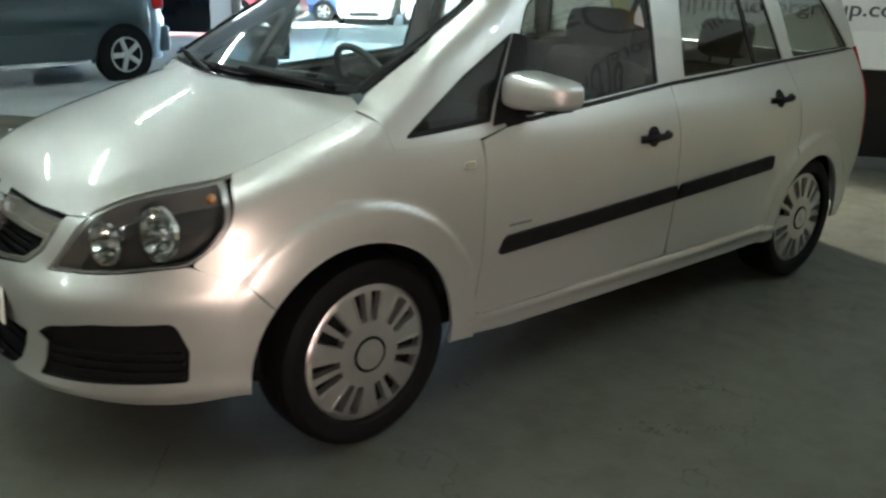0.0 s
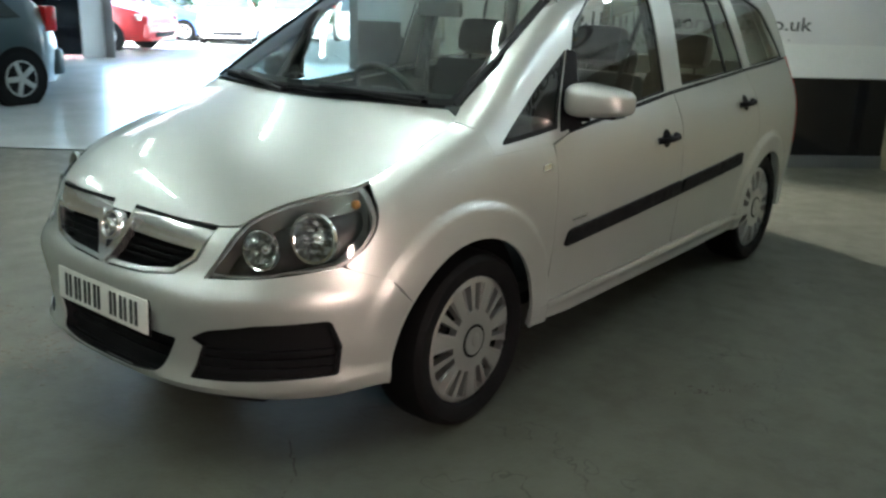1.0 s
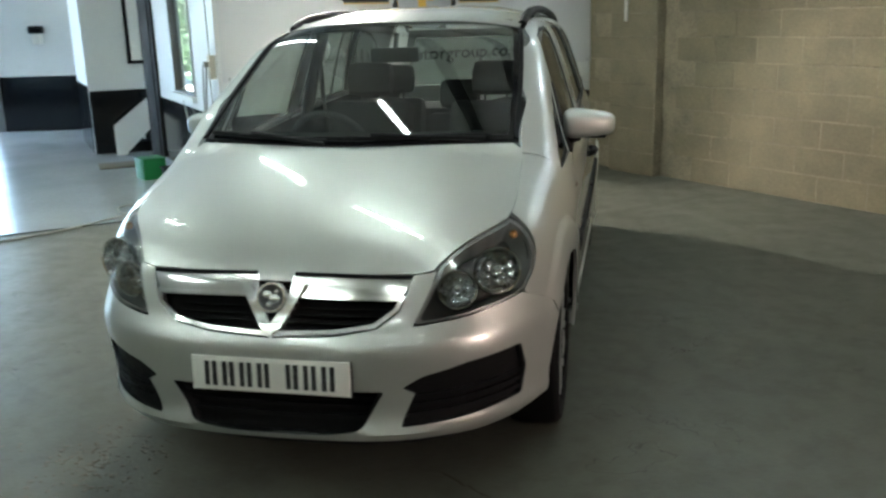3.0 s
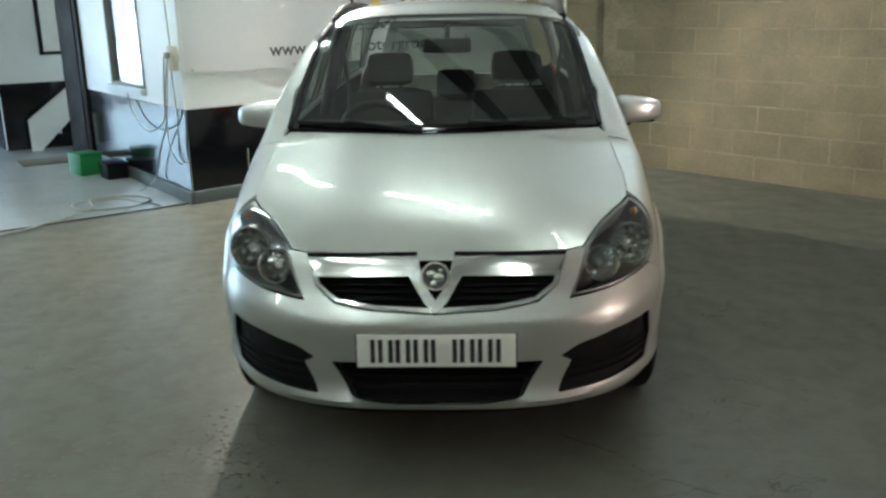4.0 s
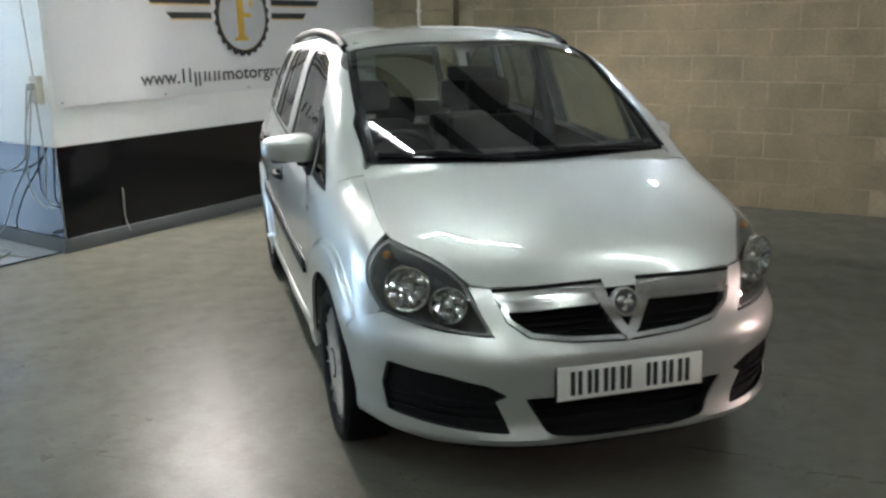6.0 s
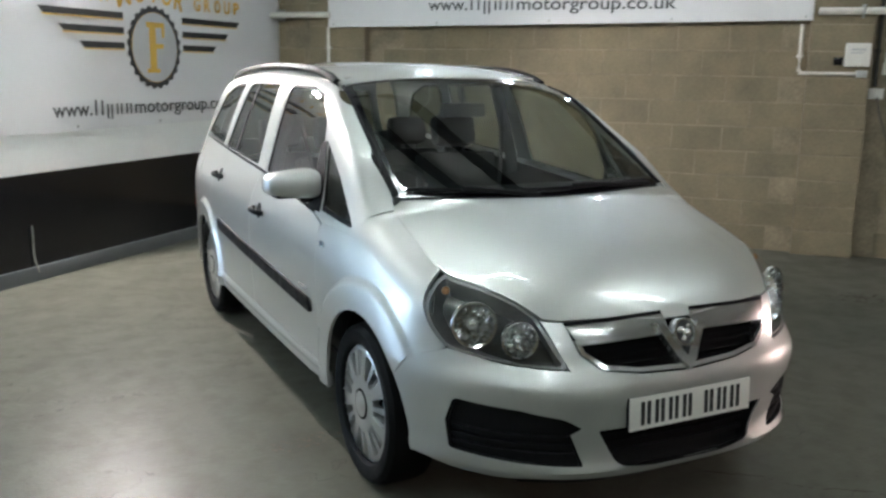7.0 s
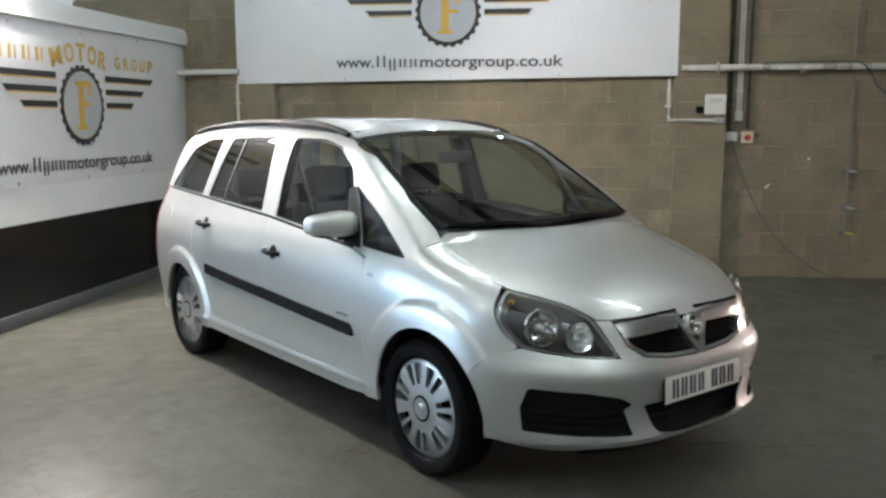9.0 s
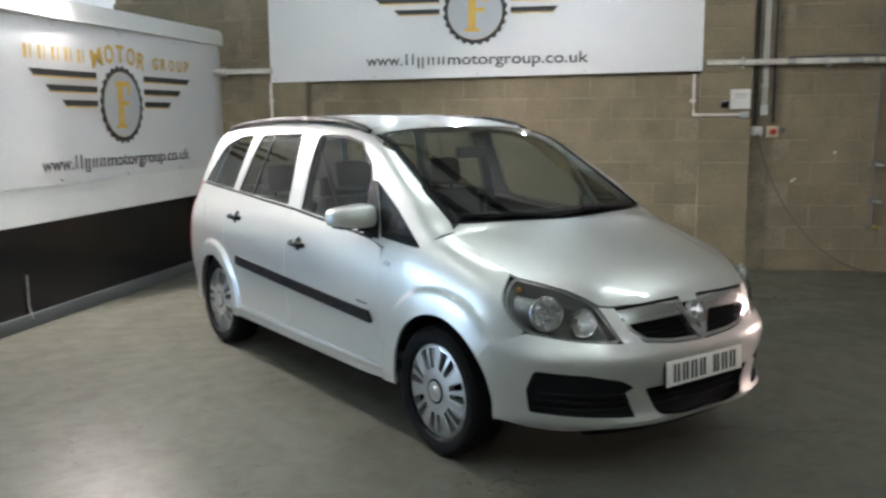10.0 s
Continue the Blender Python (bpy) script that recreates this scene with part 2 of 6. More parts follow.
def tube_mesh(points, r, seg=8, closed=False):
    """A round bar along points."""
    bm = bmesh.new()
    pts = [Vector(p) for p in points]
    rings = []
    up = Vector((0, 0, 1))
    for i, p in enumerate(pts):
        ahead = (pts[min(i + 1, len(pts) - 1)] - pts[max(i - 1, 0)]).normalized()
        side = ahead.cross(up)
        side = side.normalized() if side.length > 1e-4 else Vector((1, 0, 0))
        top = side.cross(ahead)
        rings.append([bm.verts.new(p + r * (math.cos(k * math.tau / seg) * side + math.sin(k * math.tau / seg) * top)) for k in range(seg)])
    for ra, rb in zip(rings, rings[1:]):
        for k in range(seg):
            bm.faces.new((ra[k], ra[(k + 1) % seg], rb[(k + 1) % seg], rb[k]))
    for ring in (rings[0], rings[-1]):
        bm.faces.new(ring)
    return bm


def spline(points, steps=8):
    """Points along a smooth curve through the given ones."""
    p = [np.array(q, float) for q in points]
    p = [2 * p[0] - p[1], *p, 2 * p[-1] - p[-2]]
    out = []
    for a, b, c, d in zip(p, p[1:], p[2:], p[3:]):
        for k in range(steps):
            t = k / steps
            out.append(0.5 * (2 * b + (c - a) * t + (2 * a - 5 * b + 4 * c - d) * t * t + (3 * b - a - 3 * c + d) * t**3))
    out.append(p[-2])
    return out


def slab(outline, lo, hi, m):
    """A flat piece: an outline in the local x, y, from z lo to hi."""
    bm = bmesh.new()
    low = [bm.verts.new(m @ Vector((x, y, lo))) for x, y in outline]
    high = [bm.verts.new(m @ Vector((x, y, hi))) for x, y in outline]
    bm.faces.new(low)
    bm.faces.new(high)
    for k in range(len(outline)):
        bm.faces.new((low[k], low[k - 1], high[k - 1], high[k]))
    return bm


# ---- the hall ----
def wall_frame(x, y, deg):
    """Local x along the wall, y up, z out of it towards the hall (for walls seen from their right-hand side)."""
    c, s = math.cos(radians(deg)), math.sin(radians(deg))
    return Matrix(((c, 0, s, x), (s, 0, -c, y), (0, 1, 0, 0), (0, 0, 0, 1)))


WA = wall_frame(-2.29, 3.694, 42.0)      # partition with the banner
WB = wall_frame(3.47, 3.53, -45.5)      # block wall
WC = wall_frame(-4.36, 6.292, -51.5)    # side of the partition, with the window: starts at its far end
A_LEN, A_TOP, A_BLACK = 4.05, 2.58, 0.80
C_LEN = 3.32


def structure(name, bm, mat, label, parent=None, smooth=30):
    return tagged(finish(bm, name, mat, parent, smooth=smooth), label, "structure", kind="structure")


# floor and yard
bm = bmesh.new()
bmesh.ops.create_grid(bm, x_segments=1, y_segments=1, size=1, matrix=pose(0, 0, 0) @ Matrix.Diagonal((14.4, 14.4, 1, 1)))
structure("floor", bm, M_FLOOR, "worn grey-green painted concrete floor with stains")
def yard_z(x, y):
    """Height of the yard, which falls away gently from the roller door."""
    out = -0.309 * (x + 11.15) + 0.951 * (y - 8.3)
    q = min(max((out - 0.6) / 8.5, 0.0), 1.0)
    return -0.02 - 0.42 * q * q * (3 - 2 * q)


bm = bmesh.new()
bmesh.ops.create_grid(bm, x_segments=56, y_segments=56, size=1, matrix=pose(-60, 60, 0) @ Matrix.Diagonal((400, 400, 1, 1)))
xs_ = [*np.linspace(-460, -44, 8), *np.linspace(-42, 14, 41), *np.linspace(20, 340, 8)]
for v in bm.verts:
    i, j = round((v.co.x + 460) / 800 * 56), round((v.co.y + 340) / 800 * 56)
    v.co.x, v.co.y = xs_[i], -xs_[56 - j]
    v.co.z = yard_z(v.co.x, v.co.y)
structure("ground", bm, M_TARMAC, "sunlit pale tarmac yard outside the hall")

# joint across the floor; beyond it the paler, smoother slab of the entrance
bm = bmesh.new()
corner_of = lambda s, n: (-4.3 + 0.783 * s - 0.623 * n, 2.15 + 0.623 * s + 0.783 * n, 0.004)
bm.faces.new([bm.verts.new(corner_of(s, n)) for s, n in ((-10.5, 0.0), (2.5, 0.0), (2.5, 9.1), (-10.5, 9.1))])
structure("floor_entrance", bm, M_SLAB, "pale power-floated concrete slab inside the roller door")
jm = Matrix.Translation((-4.3, 2.15, 0)) @ pose(0, 0, 0, 0, 0, 38.5)
structure("floor_joint", bm_box((0, 0, 0.003), (5.2, 0.018, 0.006), jm), M_DARK, "dark expansion joint across the concrete floor")


def wall_box(x0, x1, z0, z1, d0, d1, m, bevel=0.0):
    return bm_box(((x0 + x1) / 2, (z0 + z1) / 2, (d0 + d1) / 2), (x1 - x0, z1 - z0, d1 - d0), m, bevel)


# partition: black dado, white board, skirting, rounded head
structure("wall_partition", wall_box(0, A_LEN, 0, A_TOP - 0.16, -0.10, 0, WA), M_WHITE, "white painted partition wall with a black dado")
structure("trim_partition_dado", wall_box(0.002, A_LEN - 0.002, 0.11, A_BLACK, 0, 0.006, WA), M_BLACK, "black gloss painted dado on the partition")
structure("baseboard_partition", wall_box(0.0, A_LEN, 0, 0.11, 0, 0.028, WA, 0.004), M_SKIRT, "grey painted skirting board along the partition")
r = 0.16
head = [(-0.02, 0), (A_LEN, 0)] + [(A_LEN - r + r * math.cos(a), r * math.sin(a)) for a in np.linspace(0.1, math.pi / 2, 9)] + [(-0.02, r)]
structure("trim_partition_head", slab([(x, A_TOP - 0.16 + z) for x, z in head], -0.12, 0.055, WA), M_WHITE, "white box trim with a rounded corner on top of the partition")

# its side, with the window and the black-framed doorway
for x0, x1, z0, z1 in ((0, 1.37, 0, A_TOP), (2.37, C_LEN, 0, A_TOP), (1.37, 2.37, 0, 0.88), (1.37, 2.37, 2.02, A_TOP)):
    structure("wall_office_side", wall_box(x0, x1, z0, z1, -0.10, 0, WC), M_WHITE, "white painted office wall with a window")
structure("trim_office_dado", wall_box(0.05, C_LEN - 0.001, 0.11, 0.80, 0, 0.006, WC), M_BLACK, "black gloss dado mirroring the daylight")
structure("baseboard_office", wall_box(0.05, C_LEN + 0.026, 0, 0.11, 0, 0.028, WC, 0.004), M_SKIRT, "grey painted skirting board along the office wall")
win = structure("window_1", wall_box(1.35, 2.39, 0.86, 0.915, 0, 0.05, WC, 0.004), M_WHITE, "office window with a dark frame showing the daylight")
for x0, x1, z0, z1 in ((1.37, 1.41, 0.9, 2.02), (2.33, 2.37, 0.9, 2.02), (1.41, 2.33, 1.98, 2.02), (1.41, 2.33, 0.9, 0.935)):
    part("window_frame", wall_box(x0, x1, z0, z1, -0.06, 0.012, WC, 0.003), M_STEEL, win)
pane = part("pane", wall_box(1.41, 2.33, 0.93, 1.98, -0.035, -0.029, WC), glass_sheet("window_glass", (0.9, 0.93, 0.93)), win)

# end of the partition block beside the block wall
structure("wall_partition_end", wall_box(A_LEN - 0.02, A_LEN, 0, A_TOP - 0.16, -2.2, -0.10, WA), M_WHITE, "white end of the partition beside the block wall")

# doorway between the office and the far pier: black frame, dark passage
door = structure("door_1", wall_box(-0.44, 0.40, 0, 2.5, 0.0, 0.030, WC, 0.005), M_DOOR, "dark stained office door beside the white wall")
part("door_leaf", wall_box(-0.34, 0.28, 0.02, 2.2, 0.030, 0.042, WC, 0.004), M_DOOR, door)

# pier and wall beyond the doorway
PIER = wall_frame(-5.55, 6.80, 34)
structure("wall_pier", wall_box(0, 0.98, 0, 3.0, -0.18, 0, PIER), M_WHITE, "white painted pier wall with a black dado")
structure("trim_pier_dado", wall_box(0.001, 0.98, 0, 0.80, 0, 0.006, PIER), M_BLACK, "black gloss painted dado on the pier")
fr = structure("window_2", wall_box(0.50, 0.55, 1.12, 2.1, 0, 0.02, PIER, 0.003), M_BLACK, "dark-framed inner window in the pier wall")
part("window_frame", wall_box(0.55, 0.80, 1.12, 1.16, 0, 0.02, PIER, 0.003), M_BLACK, fr)
part("pane", wall_box(0.55, 0.80, 1.16, 2.1, -0.001, 0.005, PIER), M_PLATE, fr, "cream blind behind the glass")

# far end beside the roller door
structure("wall_return", wall_box(-1.55, 0, 0, 3.4, -0.16, 0, wall_frame(-5.60, 6.86, -52)), M_WHITE, "white return wall beside the roller door")
structure("trim_return_dado", wall_box(-1.55, -0.002, 0, 0.86, 0, 0.006, wall_frame(-5.60, 6.86, -52)), M_BLACK, "black dado on the return wall")
JAMB = wall_frame(-8.72, 9.10, 14)
structure("wall_door_side", wall_box(0, 2.3, 0, 3.6, -0.2, 0, JAMB), M_WHITE, "white wall beside the roller door")
structure("trim_door_side_dado", wall_box(0.10, 2.3, 0, 0.86, 0, 0.006, JAMB), M_BLACK, "black dado beside the roller door")
structure("trim_door_jamb", wall_box(-0.06, 0.10, 0, 3.6, -0.22, 0.02, JAMB, 0.004), M_STEEL, "dark steel jamb of the roller door")

# far left: door post, grey strip and the black shutter leaf
LEFT = wall_frame(-14.23, 5.08, 58)
structure("door_2", wall_box(0.2, 1.75, 0.05, 3.6, -0.08, 0, LEFT), M_BLACK, "black sliding door leaf standing open")
structure("wall_left_strip", wall_box(1.75, 2.15, 0, 3.6, -0.14, 0, LEFT), M_WHITE, "grey-white wall strip beside the roller door")
structure("trim_left_post", wall_box(2.15, 2.32, 0, 3.6, -0.2, 0.05, LEFT, 0.005), M_STEEL, "dark steel post of the roller door")
structure("wall_left", wall_box(-9.0, 0.2, 0, 4.4, -0.3, -0.1, LEFT), M_WHITE, "pale rendered side wall of the hall")
structure("wall_lintel", bm_box((0, 0, 4.0), (6.8, 0.3, 0.8), Matrix.Translation((-11.15, 8.3, 0)) @ pose(0, 0, 0, 0, 0, 18)), M_WHITE, "lintel wall above the roller door")

# ceiling, and walls added out of view to shut the hall and dim its bounce light
structure("ceiling", bm_box((-2, 0, 4.5), (30, 30, 0.12)), M_CEIL, "grey sheeted ceiling of the hall")
for n_ in (-5.0, -1.9, 1.41, 2.13):
    c_ = Vector((0.713 * n_ - 0.7, 0.701 * n_ + 0.7, 4.32))
    structure("ceiling_beam", bm_box((0, 0, 0), (13, 0.09, 0.2), Matrix.Translation(c_) @ pose(0, 0, 0, 0, 0, -45.5)), M_DARK, "dark steel beam under the ceiling")
structure("wall_south", bm_box((-2, -9.0, 2.2), (28, 0.2, 4.5)), M_BLOCK, "unseen block wall added to close the hall behind the walk")
for x0, x1 in ((-3.9, 1.6), (-8.6, -7.4)):
    structure("wall_office_back", bm_box(((x0 + x1) / 2, 11.5, 2.2), (x1 - x0, 0.2, 4.5)), M_WHITE, "pale wall added to close the space behind the office")
structure("wall_east", bm_box((10.5, -4.0, 2.2), (0.2, 11, 4.5)), M_BLOCK, "unseen block wall added to close the hall's east side")
structure("wall_west", bm_box((-15.9, -3.0, 2.2), (0.2, 13, 4.5)), M_BLOCK, "unseen block wall added to close the hall's west side")

# block wall: mortar backing; the blocks themselves come last
wall_b = structure("wall_block", wall_box(-5.2, 9.0, 0, 4.5, -0.25, -0.004, WB), M_MORTAR, "bare concrete block wall with pale flush mortar")
for s0, s1 in ((-3.55, -2.93), (1.272, 1.775)):
    structure("pillar_block", wall_box(s0, s1, 0, 4.4, -0.004, 0.10, WB), M_MORTAR, "concrete block pier standing proud of the wall")

# ---- the silver people carrier: one smooth body surface, cut into its panels ----
from mathutils.geometry import delaunay_2d_cdt


def curve(*knots):
    """A smooth function through (at, value) knots, flat beyond the ends."""
    xs, ys = np.array([k[0] for k in knots], float), np.array([k[1] for k in knots], float)
    d = np.diff(ys) / np.diff(xs)
    m = np.r_[d[0], (d[1:] + d[:-1]) / 2, d[-1]]

    def value(q):
        q = np.clip(np.asarray(q, float), xs[0], xs[-1])
        i = np.clip(np.searchsorted(xs, q) - 1, 0, len(xs) - 2)
        h = xs[i + 1] - xs[i]
        t = (q - xs[i]) / h
        return (1 + 2 * t) * (1 - t) ** 2 * ys[i] + t * (1 - t) ** 2 * h * m[i] + t * t * (3 - 2 * t) * ys[i + 1] + t * t * (t - 1) * h * m[i + 1]

    return value


def ease(a, b, q):
    t = np.clip((q - a) / (b - a), 0, 1)
    return t * t * (3 - 2 * t)


WHEELBASE, TYRE = 2.703, 0.317
# centre line from the bonnet's lip over screen and roof to the tail
LINE = curve((-0.95, 0.73), (-0.82, 0.805), (-0.72, 0.855), (-0.55, 0.925), (-0.30, 1.003), (-0.05, 1.0735), (0.10, 1.115), (0.60, 1.424), (0.75, 1.502), (0.92, 1.560), (1.15, 1.597), (1.7, 1.622), (2.4, 1.612), (3.0, 1.575), (3.4, 1.53), (3.6, 1.50))


def TOP(y, foot):
    """The bonnet's line before the foot of the screen, then the nearly straight windscreen, then the roof."""
    d = np.clip(y, -0.4, 1.2) - 0.3
    screen = 1.268 + 0.541 * d - 0.024 * d**2 + 0.048 * d**3
    roofward = ease(0.58, 0.90, y)
    return LINE(np.minimum(y, 0.1)) * (1 - foot) + (screen * (1 - roofward) + LINE(y) * roofward) * foot


# half width of the middle of the body by height
SIDE = curve((0.10, 0.80), (0.22, 0.842), (0.30, 0.852), (0.45, 0.858), (0.70, 0.872), (0.86, 0.868), (0.96, 0.845), (1.05, 0.805), (1.12, 0.780), (1.30, 0.722), (1.45, 0.668), (1.53, 0.634), (1.62, 0.585), (1.75, 0.50))
PINCH = curve((-0.95, 0.10), (-0.6, 0.062), (-0.3, 0.040), (0.0, 0.024), (0.4, 0.012), (1.2, 0.0), (2.3, 0.0), (2.9, 0.022), (3.3, 0.055), (3.6, 0.10))
NOSE = curve((0.10, -0.70), (0.20, -0.80), (0.26, -0.850), (0.29, -0.878), (0.312, -0.897), (0.330, -0.892), (0.360, -0.874), (0.40, -0.868), (0.50, -0.876), (0.575, -0.887), (0.605, -0.881), (0.66, -0.842), (0.74, -0.810), (0.80, -0.786), (0.90, -0.70), (1.10, -0.40))
TAIL = curve((0.10, 3.40), (0.25, 3.50), (0.55, 3.535), (0.85, 3.50), (1.10, 3.42), (1.45, 3.22), (1.60, 3.10))


CREASE = curve((-0.95, 0.44), (-0.72, 0.47), (-0.54, 0.515), (-0.24, 0.55), (0.0, 0.605), (0.1, 0.66))


def body(x, y, z):
    """Below 0 inside the body, above 0 outside."""
    ax = np.abs(x)
    wide = SIDE(z) - PINCH(y)
    wide = wide - 0.05 * ease(0.60, 0.95, z) * ease(0.35, -0.5, y)
    for cy, cz, r in ((-0.045, 0.338, 0.485), (WHEELBASE, 0.32, 0.44)):
        rad = np.hypot(y - cy, z - cz)
        wide = wide + 0.020 * ease(r, r - 0.018, rad) * ease(0.99, 0.72, z)
    r_ = ax / 0.62
    pillar = ease(0.635, 0.70, ax)
    foot = ease(-0.072, -0.032, y - 0.285 * ax**2) * (1 - pillar) + ease(-0.1, 0.35, y) * pillar
    bent = r_ - 0.03 * np.logaddexp(0, (r_ - 1.05) / 0.03)
    screen, roof = 0.052 * np.maximum(bent, 0.0) ** 2.6, 0.072 * r_**2.8
    roofward = ease(0.70, 0.98, y)
    crease = CREASE(y)
    hood = 0.080 * (ax / 0.69) ** 2.1 - 0.016 + 0.006 * ease(-0.045, 0.045, ax - crease) * ease(0.05, -0.40, y)
    crown = hood * (1 - foot) + (screen * (1 - roofward) + roof * roofward) * foot
    side = (ax - wide) * 0.95
    top = (z - TOP(y, foot) + crown) * 0.90
    front = (NOSE(z) + 0.92 * np.clip(ax, 0, 1) ** 4 + 0.02 * ax**2 + 0.6 * np.clip(0.43 - z, 0, 0.25) * np.clip(ax, 0, 1) ** 2 - y) * 0.9
    back = (y - TAIL(z) + 0.42 * np.clip(ax, 0, 1) ** 4) * 0.9
    k = 0.030
    parts_ = np.stack([side, top, front, back])
    most = parts_.max(0)
    return most + k * np.log(np.exp((parts_ - most) / k).sum(0)) - 0.012


def solve(start, way, reach):
    """Where lines from inside the body leave it."""
    start, way = np.asarray(start, float), np.asarray(way, float)
    lo, hi = np.zeros(len(start)), np.full(len(start), reach)
    for _ in range(34):
        mid = (lo + hi) / 2
        p = start + way * mid[:, None]
        out = body(p[:, 0], p[:, 1], p[:, 2]) > 0
        hi, lo = np.where(out, mid, hi), np.where(out, lo, mid)
    return start + way * hi[:, None]


def gradient(p):
    e = 1e-4
    g = np.stack([(body(*(p + e * np.eye(3)[i]).T) - body(*(p - e * np.eye(3)[i]).T)) for i in range(3)], 1)
    return g / np.linalg.norm(g, axis=1)[:, None]


FAN = (0.0, 0.55)


def lay(kind, uv, side=1):
    """From a flat chart onto the body. s: (y, z) from the side; t: (x, y) from above; f: (x, z) from the front; n: (angle, z) round the nose; b: (x, z) from behind."""
    uv = np.asarray(uv, float).reshape(-1, 2)
    u, v, o = uv[:, 0], uv[:, 1], np.zeros(len(uv))
    one = o + 1
    if kind == "s":
        return solve(np.stack([o, u, v], 1), np.stack([side * one, o, o], 1), 1.3)
    if kind == "t":
        return solve(np.stack([u, v, o + 0.5], 1), np.stack([o, o, one], 1), 1.5)
    if kind == "f":
        return solve(np.stack([u, o + 0.4, v], 1), np.stack([o, -one, o], 1), 1.8)
    if kind == "b":
        return solve(np.stack([u, o + 2.4, v], 1), np.stack([o, one, o], 1), 1.8)
    return solve(np.stack([o + FAN[0], o + FAN[1], v], 1), np.stack([np.sin(u), -np.cos(u), o], 1), 2.2)


def chart(kind, p):
    """Back from the body to a chart."""
    p = np.asarray(p).reshape(-1, 3)
    if kind == "s":
        return p[:, [1, 2]]
    if kind == "t":
        return p[:, [0, 1]]
    if kind in "fb":
        return p[:, [0, 2]]
    return np.stack([np.arctan2(p[:, 0] - FAN[0], FAN[1] - p[:, 1]), p[:, 2]], 1)


def outline(kind, points, side=1, step=0.02):
    """A closed outline in a chart from corners given in any chart: (chart, a, b), or with a fourth mark to round that corner."""
    corners = np.concatenate([chart(kind, lay(k[0], [(k[1], k[2])], side)) if k[0] != kind else np.array([[k[1], k[2]]], float) for k in points])
    rounds = [k[3] if len(k) > 3 else 0.0 for k in points]
    scale = 1.3 if kind == "n" else 1.0
    w = np.array([scale, 1.0])
    poly = []
    for i, r in enumerate(rounds):
        c = corners[i]
        if r:
            for other, flip in ((corners[i - 1], 0), (corners[(i + 1) % len(corners)], 1)):
                gap = np.linalg.norm((other - c) * w)
                poly.append(c + (other - c) * min(r / gap, 0.48))
            b = poly.pop()
            a = poly.pop()
            poly += [(1 - t) ** 2 * a + 2 * t * (1 - t) * c + t * t * b for t in np.linspace(0, 1, 7)]
        else:
            poly.append(c)
    out = []
    for a, b in zip(poly, poly[1:] + poly[:1]):
        n = max(1, int(math.ceil(np.linalg.norm((b - a) * w) / step)))
        out += [a + (b - a) * k / n for k in range(n)]
    return np.array(out)


def inside(poly, q):
    x, y = q[:, 0], q[:, 1]
    hit = np.zeros(len(q), bool)
    for a, b in zip(poly, np.roll(poly, -1, 0)):
        cross = (a[1] > y) != (b[1] > y)
        with np.errstate(divide="ignore", invalid="ignore"):
            hit ^= cross & (x < (b[0] - a[0]) * (y - a[1]) / (b[1] - a[1]) + a[0])
    return hit


def near(poly, q, gap, w):
    a, b = poly * w, np.roll(poly, -1, 0) * w
    q = q * w
    best = np.full(len(q), 9.0)
    for p, r in zip(a, b):
        d = r - p
        t = np.clip(((q - p) @ d) / max(d @ d, 1e-12), 0, 1)
        best = np.minimum(best, np.linalg.norm(q - p - t[:, None] * d, axis=1))
    return best > gap


